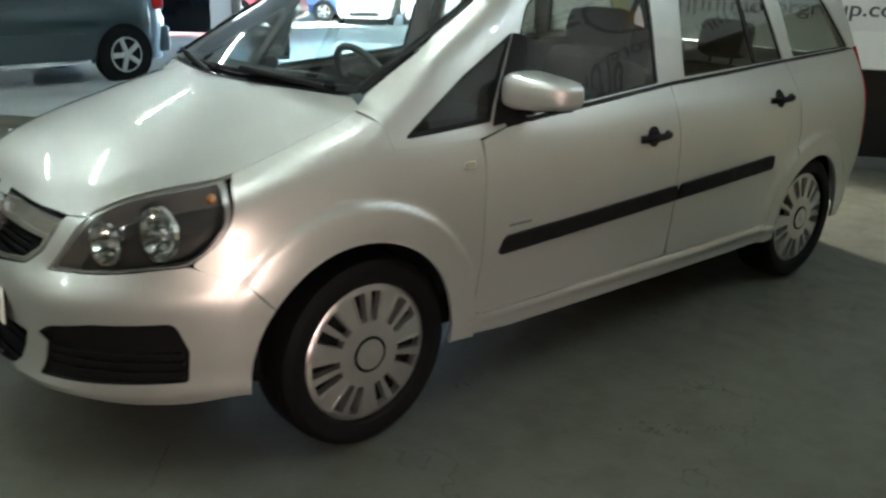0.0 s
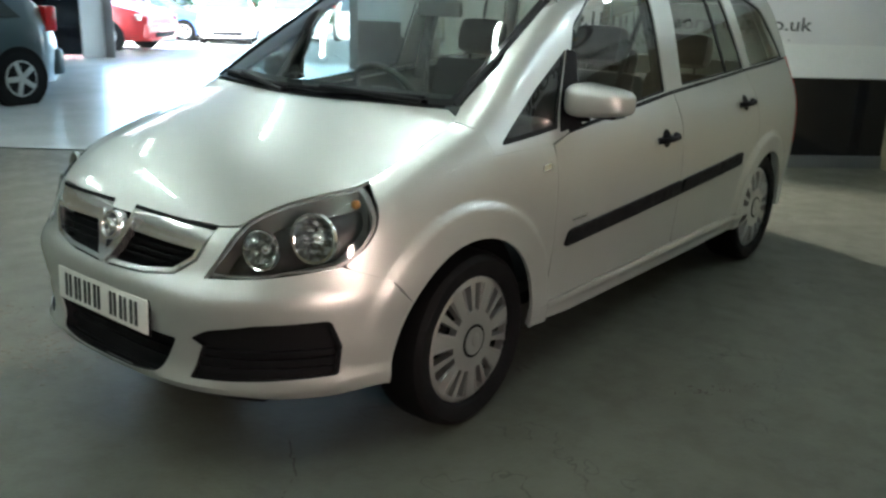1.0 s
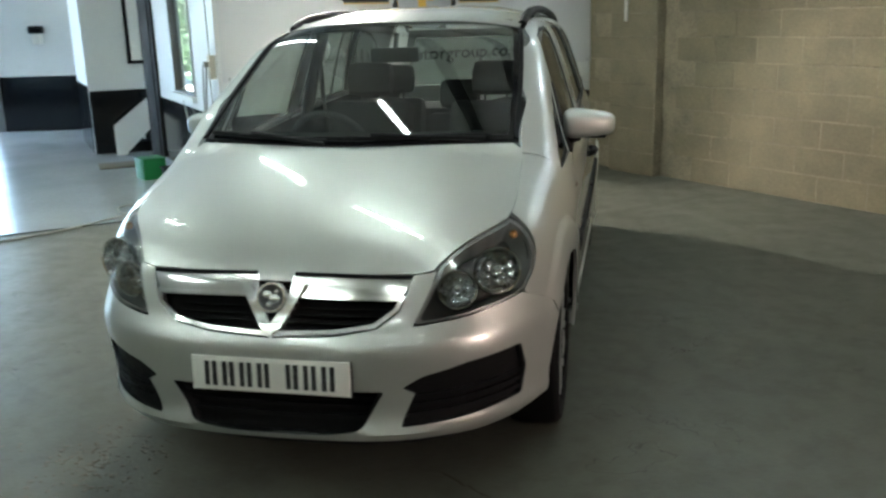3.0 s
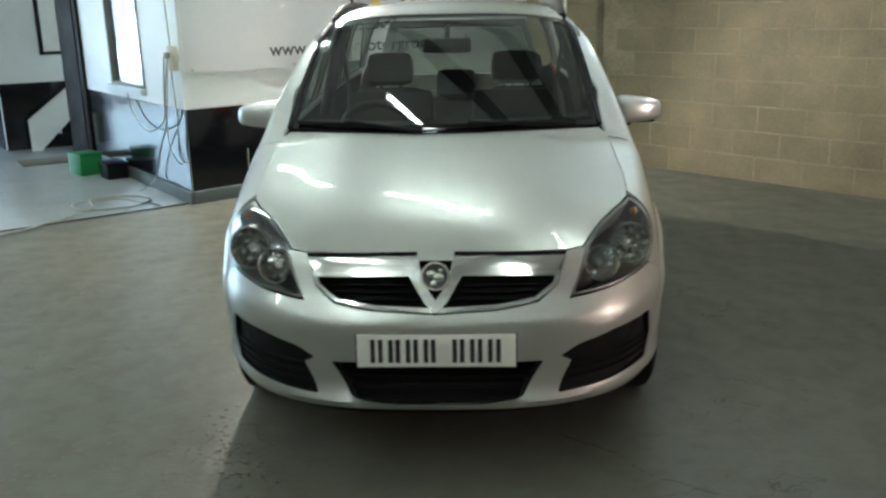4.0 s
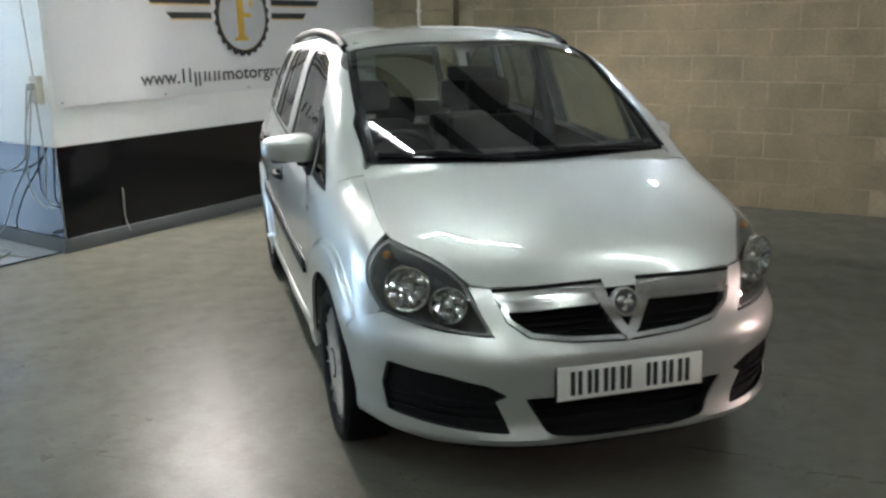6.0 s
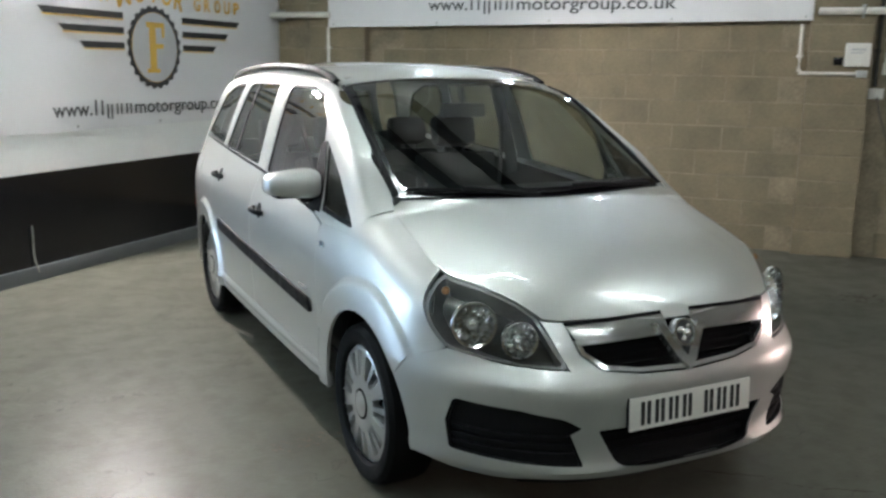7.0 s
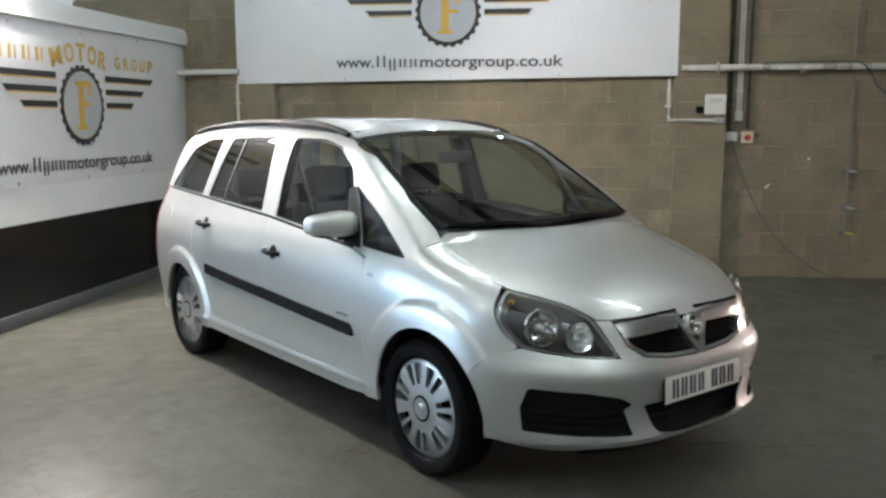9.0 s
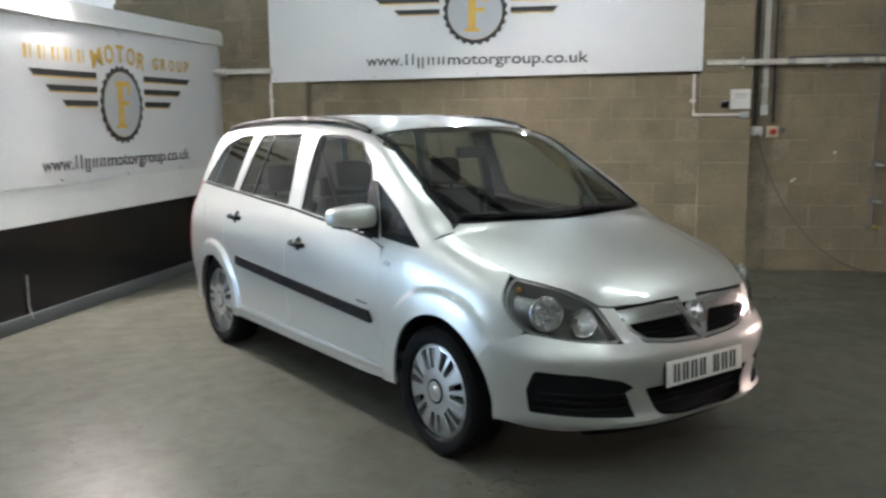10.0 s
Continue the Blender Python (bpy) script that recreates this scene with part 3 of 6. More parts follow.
def panel(name, kind, loops, mat, parent, side=1, lift=0.0, edge=0.014, step=0.03, label="", shape=None):
    """A piece of the body's skin inside the first outline and outside the others, with its edges turned in."""
    loops = [np.asarray(p, float) for p in loops]
    w = np.array([1.3 if kind == "n" else 1.0, 1.0])
    lo, hi = loops[0].min(0), loops[0].max(0)
    gx, gy = np.meshgrid(np.arange(lo[0], hi[0], step / w[0]), np.arange(lo[1], hi[1], step * 0.9))
    gx[1::2] += step / w[0] / 2
    q = np.stack([gx.ravel(), gy.ravel()], 1)
    ok = inside(loops[0], q) & near(loops[0], q, step * 0.45, w)
    for hole in loops[1:]:
        ok &= ~inside(hole, q) & near(hole, q, step * 0.45, w)
    q = q[ok]
    verts, edges = [], []
    for p in loops:
        n0 = len(verts)
        verts += list(p)
        edges += [(n0 + i, n0 + (i + 1) % len(p)) for i in range(len(p))]
    rim = len(verts)
    verts += list(q)
    vs, es, fs, *_ = delaunay_2d_cdt([Vector(v * w) for v in verts], edges, [], 2 if len(loops) > 1 else 1, 1e-6)
    uv = np.array([(v[0] / w[0], v[1] / w[1]) for v in vs])
    mids = np.array([np.mean([uv[i] for i in f], 0) for f in fs])
    keep = inside(loops[0], mids)
    for hole in loops[1:]:
        keep &= ~inside(hole, mids)
    fs = [tuple(f) for f, k in zip(fs, keep) if k]
    pos = lay(kind, uv, side)
    nor = gradient(pos)
    rise = np.full(len(uv), lift) if shape is None else lift + shape(uv, pos)
    pos = pos + nor * rise[:, None]
    if shape is not None:
        nor = None
    # turn the rim in
    count = {}
    for f in fs:
        for a, b in zip(f, f[1:] + f[:1]):
            count[(min(a, b), max(a, b))] = count.get((min(a, b), max(a, b)), 0) + 1
    borders = [e for e, c in count.items() if c == 1]
    n0 = len(pos)
    allpos = pos
    if edge:
        grad = gradient(pos) if nor is None else nor
        inner = sorted({i for e in borders for i in e})
        twin = {i: n0 + k for k, i in enumerate(inner)}
        allpos = np.concatenate([pos, np.array([pos[i] - grad[i] * edge for i in inner])])
    order = fs
    # face the panel outwards
    a, b, c = (allpos[[f[k] for f in order]] for k in range(3))
    fn = np.cross(b - a, c - a)
    grad = gradient(pos)
    flip = (fn * grad[[f[0] for f in order]]).sum(1) < 0
    order = [f[::-1] if s else f for f, s in zip(order, flip)]
    if edge:
        direct = set()
        for f in order:
            for p_, r_ in zip(f, f[1:] + f[:1]):
                direct.add((p_, r_))
        order = order + [((b_, a_, twin[a_], twin[b_]) if (a_, b_) in direct else (a_, b_, twin[b_], twin[a_])) for a_, b_ in borders]
    me = bpy.data.meshes.new(name)
    me.from_pydata([tuple(p) for p in allpos], [], order)
    me.materials.append(mat)
    me.shade_smooth()
    if edge:
        me.set_sharp_from_angle(angle=radians(50))
    ob = new(name, me)
    ob.parent = parent
    if label:
        tagged(ob, label)
    return ob


def ring(cy, cz, r, start=0.0, end=math.tau, n=40):
    return [("s", cy + r * math.cos(a), cz + r * math.sin(a)) for a in np.linspace(start, end, n)]


car = new("car")
tagged(car, "silver metallic people carrier parked on the concrete floor", "car")
G = 0.0007   # half of a shut line

ARCH, ARCH_Y, ARCH_Z = 0.362, -0.045, 0.338
REAR_ARCH = 0.328


def corner(x, y, z):
    """A corner by its place, for the chart round the nose."""
    return ("n", math.atan2(x, FAN[1] - y), z)


# outline of a headlamp, from its inner foot round the outside and back along the bonnet
LAMP_OUT = [corner(0.755, -0.548, 0.695), corner(0.779, -0.465, 0.754), corner(0.764, -0.400, 0.82), corner(0.712, -0.386, 0.894)]
# points shared by neighbours
HOOD_X = curve((-0.80, 0.43), (-0.74, 0.475), (-0.70, 0.506), (-0.65, 0.535), (-0.60, 0.566), (-0.54, 0.606), (-0.48, 0.645), (-0.42, 0.678), (-0.37, 0.690), (-0.1, 0.687), (0.05, 0.680), (0.12, 0.670))     # bonnet's side edge
ARCH_F = [(ARCH_Y + ARCH * math.cos(a), ARCH_Z + ARCH * math.sin(a)) for a in np.linspace(math.radians(-9), math.radians(143.8), 34)]


# bonnet
front_edge = [("t", x, -0.802 + 0.29 * x * x) for x in np.linspace(-0.44, 0.44, 15)]
right = [("t", float(HOOD_X(y)) - G, y) for y in np.linspace(-0.72, 0.075, 14)]
back_edge = [("t", x, -0.045 + 0.29 * x * x) for x in np.linspace(0.64, -0.64, 21)]
left = [("t", -float(HOOD_X(y)) + G, y) for y in np.linspace(0.075, -0.72, 14)]
panel("bonnet", "t", [outline("t", front_edge + right + back_edge + left, step=0.03)], M_PAINT, car, step=0.035)

for sd in (1, -1):
    H = lambda pts: [(k[0], k[1] * sd if k[0] in "tfn" else k[1], *k[2:]) for k in pts]  # noqa: E731
    S = lambda kind, pts, **m: outline(kind, H(pts), sd, **m)  # noqa: E731
    # front wing: bonnet edge, A pillar foot, door edge, sill, arch, bumper, headlamp
    arch = [("s", a, b) for a, b in ARCH_F]
    wing = [("t", float(HOOD_X(y)) + G, y) for y in np.linspace(-0.372, 0.055, 10)]
    wing += [("s", 0.0852, 1.030), ("s", 0.0952, 0.958), ("s", 0.435, 0.9627), ("s", 0.445 - G, 0.90), ("s", 0.447 - G, 0.55), ("s", 0.42 - G, 0.352), ("s", 0.345, 0.335), ("s", 0.33, 0.285)]
    wing += arch
    wing += [("s", -0.41 - 0.138 * q, 0.637 + 0.058 * q + 0.0004) for q in (0.0, 0.25, 0.5, 0.75)] + [(*LAMP_OUT[0], 0.020), (*LAMP_OUT[1], 0.030), (*LAMP_OUT[2], 0.035), (*corner(0.714, -0.383, 0.896), 0.02)]
    panel("front_wing", "s", [outline("s", H(wing), sd)], M_PAINT, car, side=sd, step=0.014)
    # doors
    fdoor = [("s", 0.447 + G, 0.55), ("s", 0.445 + G, 0.955), ("s", 0.56, 0.985), ("s", 1.50, 1.060), ("s", 1.505, 0.9), ("s", 1.515, 0.5), ("s", 1.50, 0.360, 0.03), ("s", 0.43, 0.350, 0.04)]
    panel("front_door", "s", [outline("s", fdoor, sd)], M_PAINT, car, side=sd)
    warch = [("s", WHEELBASE + (REAR_ARCH + 0.085) * math.cos(a), 0.32 + (REAR_ARCH + 0.085) * math.sin(a)) for a in np.linspace(math.radians(122), math.radians(172), 9)]
    rdoor = [("s", 1.510, 0.9), ("s", 1.505, 1.0605), ("s", 2.42, 1.105), ("s", 2.475, 1.0), ("s", 2.50, 0.80), ("s", 2.498, 0.74)] + warch[0:] + [("s", 2.285, 0.362), ("s", 1.508, 0.360, 0.03), ("s", 1.520, 0.5)]
    panel("rear_door", "s", [outline("s", rdoor, sd)], M_PAINT, car, side=sd)
    # sill
    panel("sill", "s", [outline("s", [("s", 0.335, 0.338), ("s", 0.425, 0.346), ("s", 1.5, 0.356), ("s", 2.280, 0.358), ("s", 2.365, 0.345), ("s", 2.372, 0.275), ("s", 0.60, 0.268), ("s", 0.322, 0.284)], sd, step=0.012)], M_PAINT, car, side=sd, edge=0.03, step=0.014, shape=lambda uv, pos: 0.012 * ease(0.33, 0.55, uv[:, 0]) * np.exp(-(((uv[:, 1] - 0.334) / 0.016) ** 2)))
    # rear quarter round the arch and up the D pillar
    rarch = [("s", WHEELBASE + REAR_ARCH * math.cos(a), 0.32 + REAR_ARCH * math.sin(a)) for a in np.linspace(math.radians(186), math.radians(-8), 34)]
    quarter = [("s", 2.424, 1.105), ("s", 2.479, 1.0), ("s", 2.504, 0.80), ("s", 2.502, 0.74)] + [(k, a + 0.004, b) for k, a, b in warch] + [("s", 2.290, 0.358), ("s", 2.369, 0.342)] + rarch + [("s", 3.10, 0.27), ("s", 3.22, 0.40), ("s", 3.32, 0.60), ("s", 3.34, 0.95), ("s", 3.20, 1.135)]
    panel("rear_quarter", "s", [outline("s", quarter, sd)], M_PAINT, car, side=sd, step=0.016)
    # cant rail and pillars: everything round the side glass
    upper = [("s", 0.0955, 0.9585), ("s", 0.0855, 1.031), ("t", float(HOOD_X(0.062)) + G, 0.062), ("t", 0.668, 0.10), ("t", 0.640, 0.40), ("t", 0.612, 0.68), ("t", 0.590, 0.93), ("t", 0.578, 1.10), ("t", 0.570, 1.7), ("t", 0.565, 2.4), ("t", 0.555, 2.95), ("s", 3.10, 1.50, 0.05), ("s", 3.24, 1.16), ("s", 3.20, 1.139), ("s", 2.42, 1.109), ("s", 1.50, 1.064), ("s", 0.56, 0.989), ("s", 0.445, 0.963)]
    tri = S("s", [("s", 0.135, 0.984, 0.035), ("s", 0.50, 1.008, 0.01), ("s", 0.672, 1.288, 0.02), ("s", 0.41, 1.152)])
    fwin = S("s", [("s", 0.545, 1.005, 0.01), ("s", 1.425, 1.074, 0.012), ("s", 1.462, 1.515, 0.035), ("s", 1.15, 1.512), ("s", 0.95, 1.478), ("s", 0.76, 1.375, 0.03), ("s", 0.715, 1.30, 0.01)])
    rwin = S("s", [("s", 1.60, 1.088, 0.012), ("s", 2.40, 1.122, 0.012), ("s", 2.26, 1.505, 0.03), ("s", 1.66, 1.523, 0.03)])
    qwin = S("s", [("s", 2.50, 1.128, 0.012), ("s", 3.13, 1.148, 0.03), ("s", 2.86, 1.42, 0.05), ("s", 2.62, 1.490, 0.06), ("s", 2.40, 1.500, 0.02)])
    panel("side_frame", "s", [outline("s", H(upper), sd, step=0.012), tri, fwin, rwin, qwin], M_PAINT, car, side=sd, step=0.014)
    for nm, loop, mat in (("quarter_light", tri, M_TINTED), ("front_side_window", fwin, M_SIDE), ("rear_side_window", rwin, M_PRIVACY), ("rear_quarter_window", qwin, M_PRIVACY)):
        panel(nm, "s", [loop], mat, car, side=sd, lift=-0.008, edge=0.0, step=0.03)
        c = loop.mean(0)
        seal = c + (loop - c) * (np.array([0.86, 0.83]) if nm == "quarter_light" else np.array([0.965, 0.95]))
        panel("window_seal", "s", [c + (loop - c) * 1.004, seal], M_TRIM, car, side=sd, lift=-0.0055, edge=0.006, step=0.05)
    bar = S("s", [("s", 2.14, 1.115), ("s", 2.17, 1.116), ("s", 2.08, 1.51), ("s", 2.055, 1.51)])
    panel("window_divider", "s", [bar], M_TRIM, car, side=sd, lift=-0.004, edge=0.006)
    # waist strip under the glass, rubbing strip, repeater
    strip = S("s", [("s", 0.56, 0.988), ("s", 1.5, 1.062), ("s", 2.42, 1.107), ("s", 3.14, 1.134), ("s", 3.14, 1.145), ("s", 2.42, 1.120), ("s", 1.5, 1.075), ("s", 0.56, 1.001)])
    panel("waist_strip", "s", [strip], M_TRIM, car, side=sd, lift=0.003, edge=0.006)
    for y0, y1 in ((0.515, 1.511), (1.514, 2.262)):
        z0, z1 = 0.556 + 0.048 * (y0 - 0.515), 0.556 + 0.048 * (y1 - 0.515)
        a, b = (0.02, 0.004) if y0 < 1 else (0.004, 0.012)
        rub = S("s", [("s", y0, z0, a), ("s", y1, z1, b), ("s", y1, z1 + 0.062, b), ("s", y0 + 0.03, z0 + 0.062, a)])
        panel("rubbing_strip", "s", [rub], M_TRIM, car, side=sd, lift=0.013, edge=0.016, step=0.02, label="dark grey plastic rubbing strip")
    panel("side_repeater", "s", [S("s", [("s", 0.345, 0.872, 0.008), ("s", 0.402, 0.874, 0.012), ("s", 0.40, 0.898, 0.01), ("s", 0.35, 0.894, 0.008)], step=0.008)], M_CHROME, car, side=sd, lift=0.005, edge=0.008, step=0.015)
    panel("door_badge", "s", [S("s", [("s", 0.56, 0.648), ("s", 0.67, 0.650), ("s", 0.67, 0.662), ("s", 0.56, 0.660)])], M_CHROME, car, side=sd, lift=0.003, edge=0.004, label="small chrome door badge")
    if sd < 0:
        circle = outline("s", ring(3.02, 0.93, 0.085, 0, math.tau * 0.98, 26), sd)
        panel("fuel_flap", "s", [circle], M_PAINT, car, side=sd, lift=0.003, edge=0.006, step=0.03)
    # headlamp: lens over a dark box with two reflectors
    lamp_pts = [("f", 0.440, 0.662, 0.02), ("f", 0.60, 0.672)] + [(*LAMP_OUT[0], 0.025), (*LAMP_OUT[1], 0.035), (*LAMP_OUT[2], 0.04), (*LAMP_OUT[3], 0.03)] + [("t", float(HOOD_X(y)) + 0.003, y) for y in (-0.40, -0.435, -0.48, -0.54, -0.60, -0.65, -0.705)]
    loop = outline("n", [(k[0], k[1] * sd, *k[2:]) for k in lamp_pts], sd, step=0.018)
    panel("headlamp_lens", "n", [loop], M_LENS, car, side=sd, lift=0.001, edge=0.006, step=0.025)
    hl = panel("headlamp", "n", [loop], M_LAMPBOX, car, side=sd, lift=-0.088, edge=0.0, step=0.03)
    c = loop.mean(0)
    panel("lamp_wall", "n", [c + (loop - c) * 0.995, c + (loop - c) * 0.93], M_BEZEL, hl, side=sd, lift=-0.006, edge=0.085, step=0.03)
    for x, z, r in ((0.552, 0.742, 0.056), (0.662, 0.778, 0.070)):
        at = lay("f", [(x * sd, z)], sd)[0] + np.array([0.003 * sd, 0.046, -0.003])
        bm = bmesh.new()
        aim = Matrix.Translation(at) @ Vector((0.26 * sd, -1.0, 0.12)).to_track_quat("Z", "Y").to_matrix().to_4x4()
        prof = [(0.012, -0.035), (0.4 * r, -0.032), (0.6 * r, -0.025), (0.8 * r, -0.012), (r, 0.020), (1.10 * r, 0.022), (1.12 * r, 0.008)]
        rings = [[bm.verts.new(aim @ Vector((q * math.cos(k * math.tau / 24), q * math.sin(k * math.tau / 24), h + (0.007 * (k % 3 - 1) * (-1) ** i if 0 < i < 4 else 0.0)))) for k in range(24)] for i, (q, h) in enumerate(prof)]
        for ra, rb in zip(rings, rings[1:]):
            for k in range(24):
                bm.faces.new((ra[k], ra[(k + 1) % 24], rb[(k + 1) % 24], rb[k]))
        bowl = part("reflector", bm, M_CUP, hl, smooth=0)
        bm = bmesh.new()
        bmesh.ops.create_uvsphere(bm, u_segments=16, v_segments=10, radius=0.30 * r, matrix=aim @ Matrix.Translation((0, 0, -0.012)))
        part("lamp_bulb", bm, M_CHROME, hl)
    bm = bmesh.new()
    bmesh.ops.create_uvsphere(bm, u_segments=14, v_segments=8, radius=0.015, matrix=Matrix.Translation((0.704 * sd, -0.445, 0.862)))
    part("indicator_bulb", bm, M_AMBER, hl, "amber indicator bulb")
    # fog lamp blank with ribs
    fog_pts = [("f", 0.408, 0.468, 0.012), ("f", 0.47, 0.505, 0.02), ("f", 0.60, 0.532), ("n", 0.578, 0.540, 0.02), ("n", 0.600, 0.45), ("n", 0.590, 0.352, 0.012), ("f", 0.55, 0.345), ("f", 0.402, 0.340, 0.01), ("f", 0.446, 0.448)]
    FOG = outline("n", [(k[0], k[1] * sd, *k[2:]) for k in fog_pts], sd)
    panel("fog_lamp_blank", "n", [FOG], M_TRIM, car, side=sd, lift=-0.020, edge=0.0, step=0.03, label="black ribbed plastic fog lamp blank")
    c = FOG.mean(0)
    panel("fog_surround", "n", [FOG, c + (FOG - c) * 0.95], M_TRIM, car, side=sd, lift=-0.004, edge=0.035, step=0.03)
    for z in (0.372, 0.402, 0.432):
        a0 = chart("n", lay("f", [((0.425) * sd, z)], sd))[0][0] * sd
        rib = outline("n", [("n", a0 * sd, z - 0.007), ("n", 0.585 * sd, z - 0.004), ("n", 0.585 * sd, z + 0.010), ("n", a0 * sd, z + 0.007)], sd)
        panel("rib", "n", [rib], M_TRIM, car, side=sd, lift=-0.008, edge=0.012, step=0.03)
    if sd > 0:
        FOG_L = FOG
    else:
        FOG_R = FOG
    # roof rail
    pts = [lay("t", [(0.565 * sd, y)], sd)[0] + np.array([0.006 * sd, 0, h]) for y, h in ((1.0, -0.006), (1.12, 0.010), (1.4, 0.022), (2.0, 0.026), (2.6, 0.022), (2.9, 0.012), (3.02, -0.004))]
    part("roof_rail", tube_mesh(spline(pts, 6), 0.021, 12), M_TRIM, car, "dark grey roof rail")
    # black moulding between the windscreen and its pillar
    edge_ = [(float(q[0]), float(q[1])) for q in spline([(0.646, 0.10), (0.629, 0.40), (0.602, 0.68), (0.568, 0.92)], 5)]
    panel("screen_pillar_trim", "t", [outline("t", [("t", (x + 0.012) * sd, y) for x, y in edge_] + [("t", (x - 0.006) * sd, y) for x, y in edge_[::-1]], sd, step=0.03)], M_TRIM, car, side=sd, lift=0.003, edge=0.008, step=0.03)
    # door handles
    for cy, cz in ((1.335, 0.882), (2.300, 0.955)):
        # flat dark disc, barely raised, behind the handle
        dish = outline("s", ring(cy, cz, 0.040, 0, math.tau * 0.97, 20), sd, step=0.02)
        panel("handle_recess", "s", [dish], M_TRIM, car, side=sd, lift=0.0012, edge=0.004, step=0.02)
        xs = lay("s", [(cy, cz)], sd)[0][0]
        pts = [(xs + 0.004 * sd, cy - 0.085, cz - 0.004), (xs + 0.028 * sd, cy - 0.06, cz), (xs + 0.036 * sd, cy, cz + 0.002), (xs + 0.028 * sd, cy + 0.06, cz + 0.003), (xs + 0.004 * sd, cy + 0.085, cz + 0.004)]
        part("door_handle", tube_mesh(spline(pts, 5), 0.014, 10), M_TRIM, car, "dark grey door handle")
    # door mirror
    bm = bmesh.new()
    bmesh.ops.create_uvsphere(bm, u_segments=28, v_segments=16, radius=1.0)
    for v in bm.verts:
        x, y, z = v.co
        sq = lambda q, e: math.copysign(abs(q) ** e, q)  # noqa: E731
        x, y, z = sq(x, 0.48), sq(y, 0.66), sq(z, 0.52)
        taper = 1 - 0.20 * x
        back = 0.055 if y > 0 else 0.105
        v.co = Vector((sd * (0.905 + 0.115 * x), 0.68 + back * y * taper + 0.03 * x, 1.106 + 0.059 * z * taper - 0.010 * (1 + x) / 2))
    mirror = part("door_mirror", bm, M_PAINT, car)
    part("mirror_base", tube_mesh(spline([(sd * 0.745, 0.60, 1.035), (sd * 0.80, 0.64, 1.040), (sd * 0.86, 0.665, 1.048)], 5), 0.027, 10), M_TRIM, mirror)
    part("mirror_lower_shell", bm_box((sd * 0.890, 0.68, 1.050), (0.18, 0.10, 0.02), None, 0.008), M_TRIM, mirror)
    part("mirror_glass", bm_box((sd * 0.905, 0.738, 1.095), (0.18, 0.006, 0.09), None, 0.002), M_CHROME, mirror)
    # mirror sail in the corner of the door glass
    panel("mirror_sail", "s", [S("s", [("s", 0.50, 0.994, 0.01), ("s", 0.66, 1.006, 0.01), ("s", 0.735, 1.27, 0.01), ("s", 0.672, 1.283, 0.008)])], M_TRIM, car, side=sd, lift=0.002, edge=0.01)
    # tail lamp
    panel("rear_lining", "s", [S("s", [("s", 3.16, 0.58), ("s", 3.42, 0.58), ("s", 3.38, 1.13), ("s", 3.20, 1.18)])], M_DASH, car, side=sd, lift=-0.035, edge=0.0, step=0.06)
    panel("tail_lamp", "s", [S("s", [("s", 3.31, 0.62, 0.02), ("s", 3.42, 0.62, 0.02), ("s", 3.38, 1.10, 0.02), ("s", 3.28, 1.15, 0.02)])], M_TAIL, car, side=sd, lift=0.004, edge=0.02)

# bumper: round the nose, with the openings cut out
wrap = 0.775     # angle at which the bumper meets the wheel arch


def bumper_side(sd):
    pts = [("s", ARCH_Y + ARCH * math.cos(a), ARCH_Z + ARCH * math.sin(a)) for a in np.linspace(math.radians(187.5), math.radians(144), 9)]
    pts = pts + [("s", -0.41 - 0.138 * q, 0.637 + 0.058 * q - 0.0004) for q in (0.0, 0.25, 0.5, 0.75, 0.97)]
    return [tuple(chart("n", lay("s", [(p[1], p[2])], sd))[0]) for p in pts]


def nchart(pts, sd=1):
    return [tuple(chart("n", lay(k[0], [(k[1], k[2])], sd))[0]) if k[0] != "n" else (k[1], k[2]) for k in pts]


up_r = nchart([("f", 0.60, 0.667), ("f", 0.440, 0.656), ("f", 0.460, 0.70), ("f", 0.490, 0.780), ("f", 0.500, 0.804)])
grille_pts = [(0.432, 0.800), (0.400, 0.700), (0.335, 0.652), (0.20, 0.632), (0.0, 0.622)]
grille_r = nchart([("f", a, b) for a, b in grille_pts])
loop = []
bl = bumper_side(1)
loop += [(wrap * t, 0.293 - 0.018 * float(ease(0.45, 0.62, abs(t))) + 0.020 * float(ease(0.72, 0.885, abs(t)))) for t in np.linspace(-0.885, 0.885, 41)]
loop += bl + up_r + grille_r
mirror_half = [(-a, z) for a, z in (bl + up_r + grille_r[:-1])[::-1]]
loop += mirror_half
loop = [np.array(p) for p in loop]
fine = []
for a, b in zip(loop, loop[1:] + loop[:1]):
    n = max(1, int(math.ceil(np.linalg.norm((b - a) * [1.3, 1]) / 0.02)))
    fine += [a + (b - a) * k / n for k in range(n)]
INTAKE = outline("n", [("f", x, z, r) for x, z, r in ((-0.355, 0.457, 0.012), (0.355, 0.457, 0.012), (0.285, 0.332, 0.03), (0.14, 0.316, 0), (-0.14, 0.316, 0), (-0.285, 0.332, 0.03))])
panel("front_bumper", "n", [np.array(fine), FOG_L, FOG_R, INTAKE], M_PAINT, car, step=0.025, edge=0.02)
panel("lower_intake", "n", [INTAKE], M_DARK, car, lift=-0.05, edge=0.0, step=0.04)
ci = INTAKE.mean(0)
panel("intake_surround", "n", [INTAKE, ci + (INTAKE - ci) * 0.97], M_TRIM, car, lift=-0.006, edge=0.045, step=0.04)
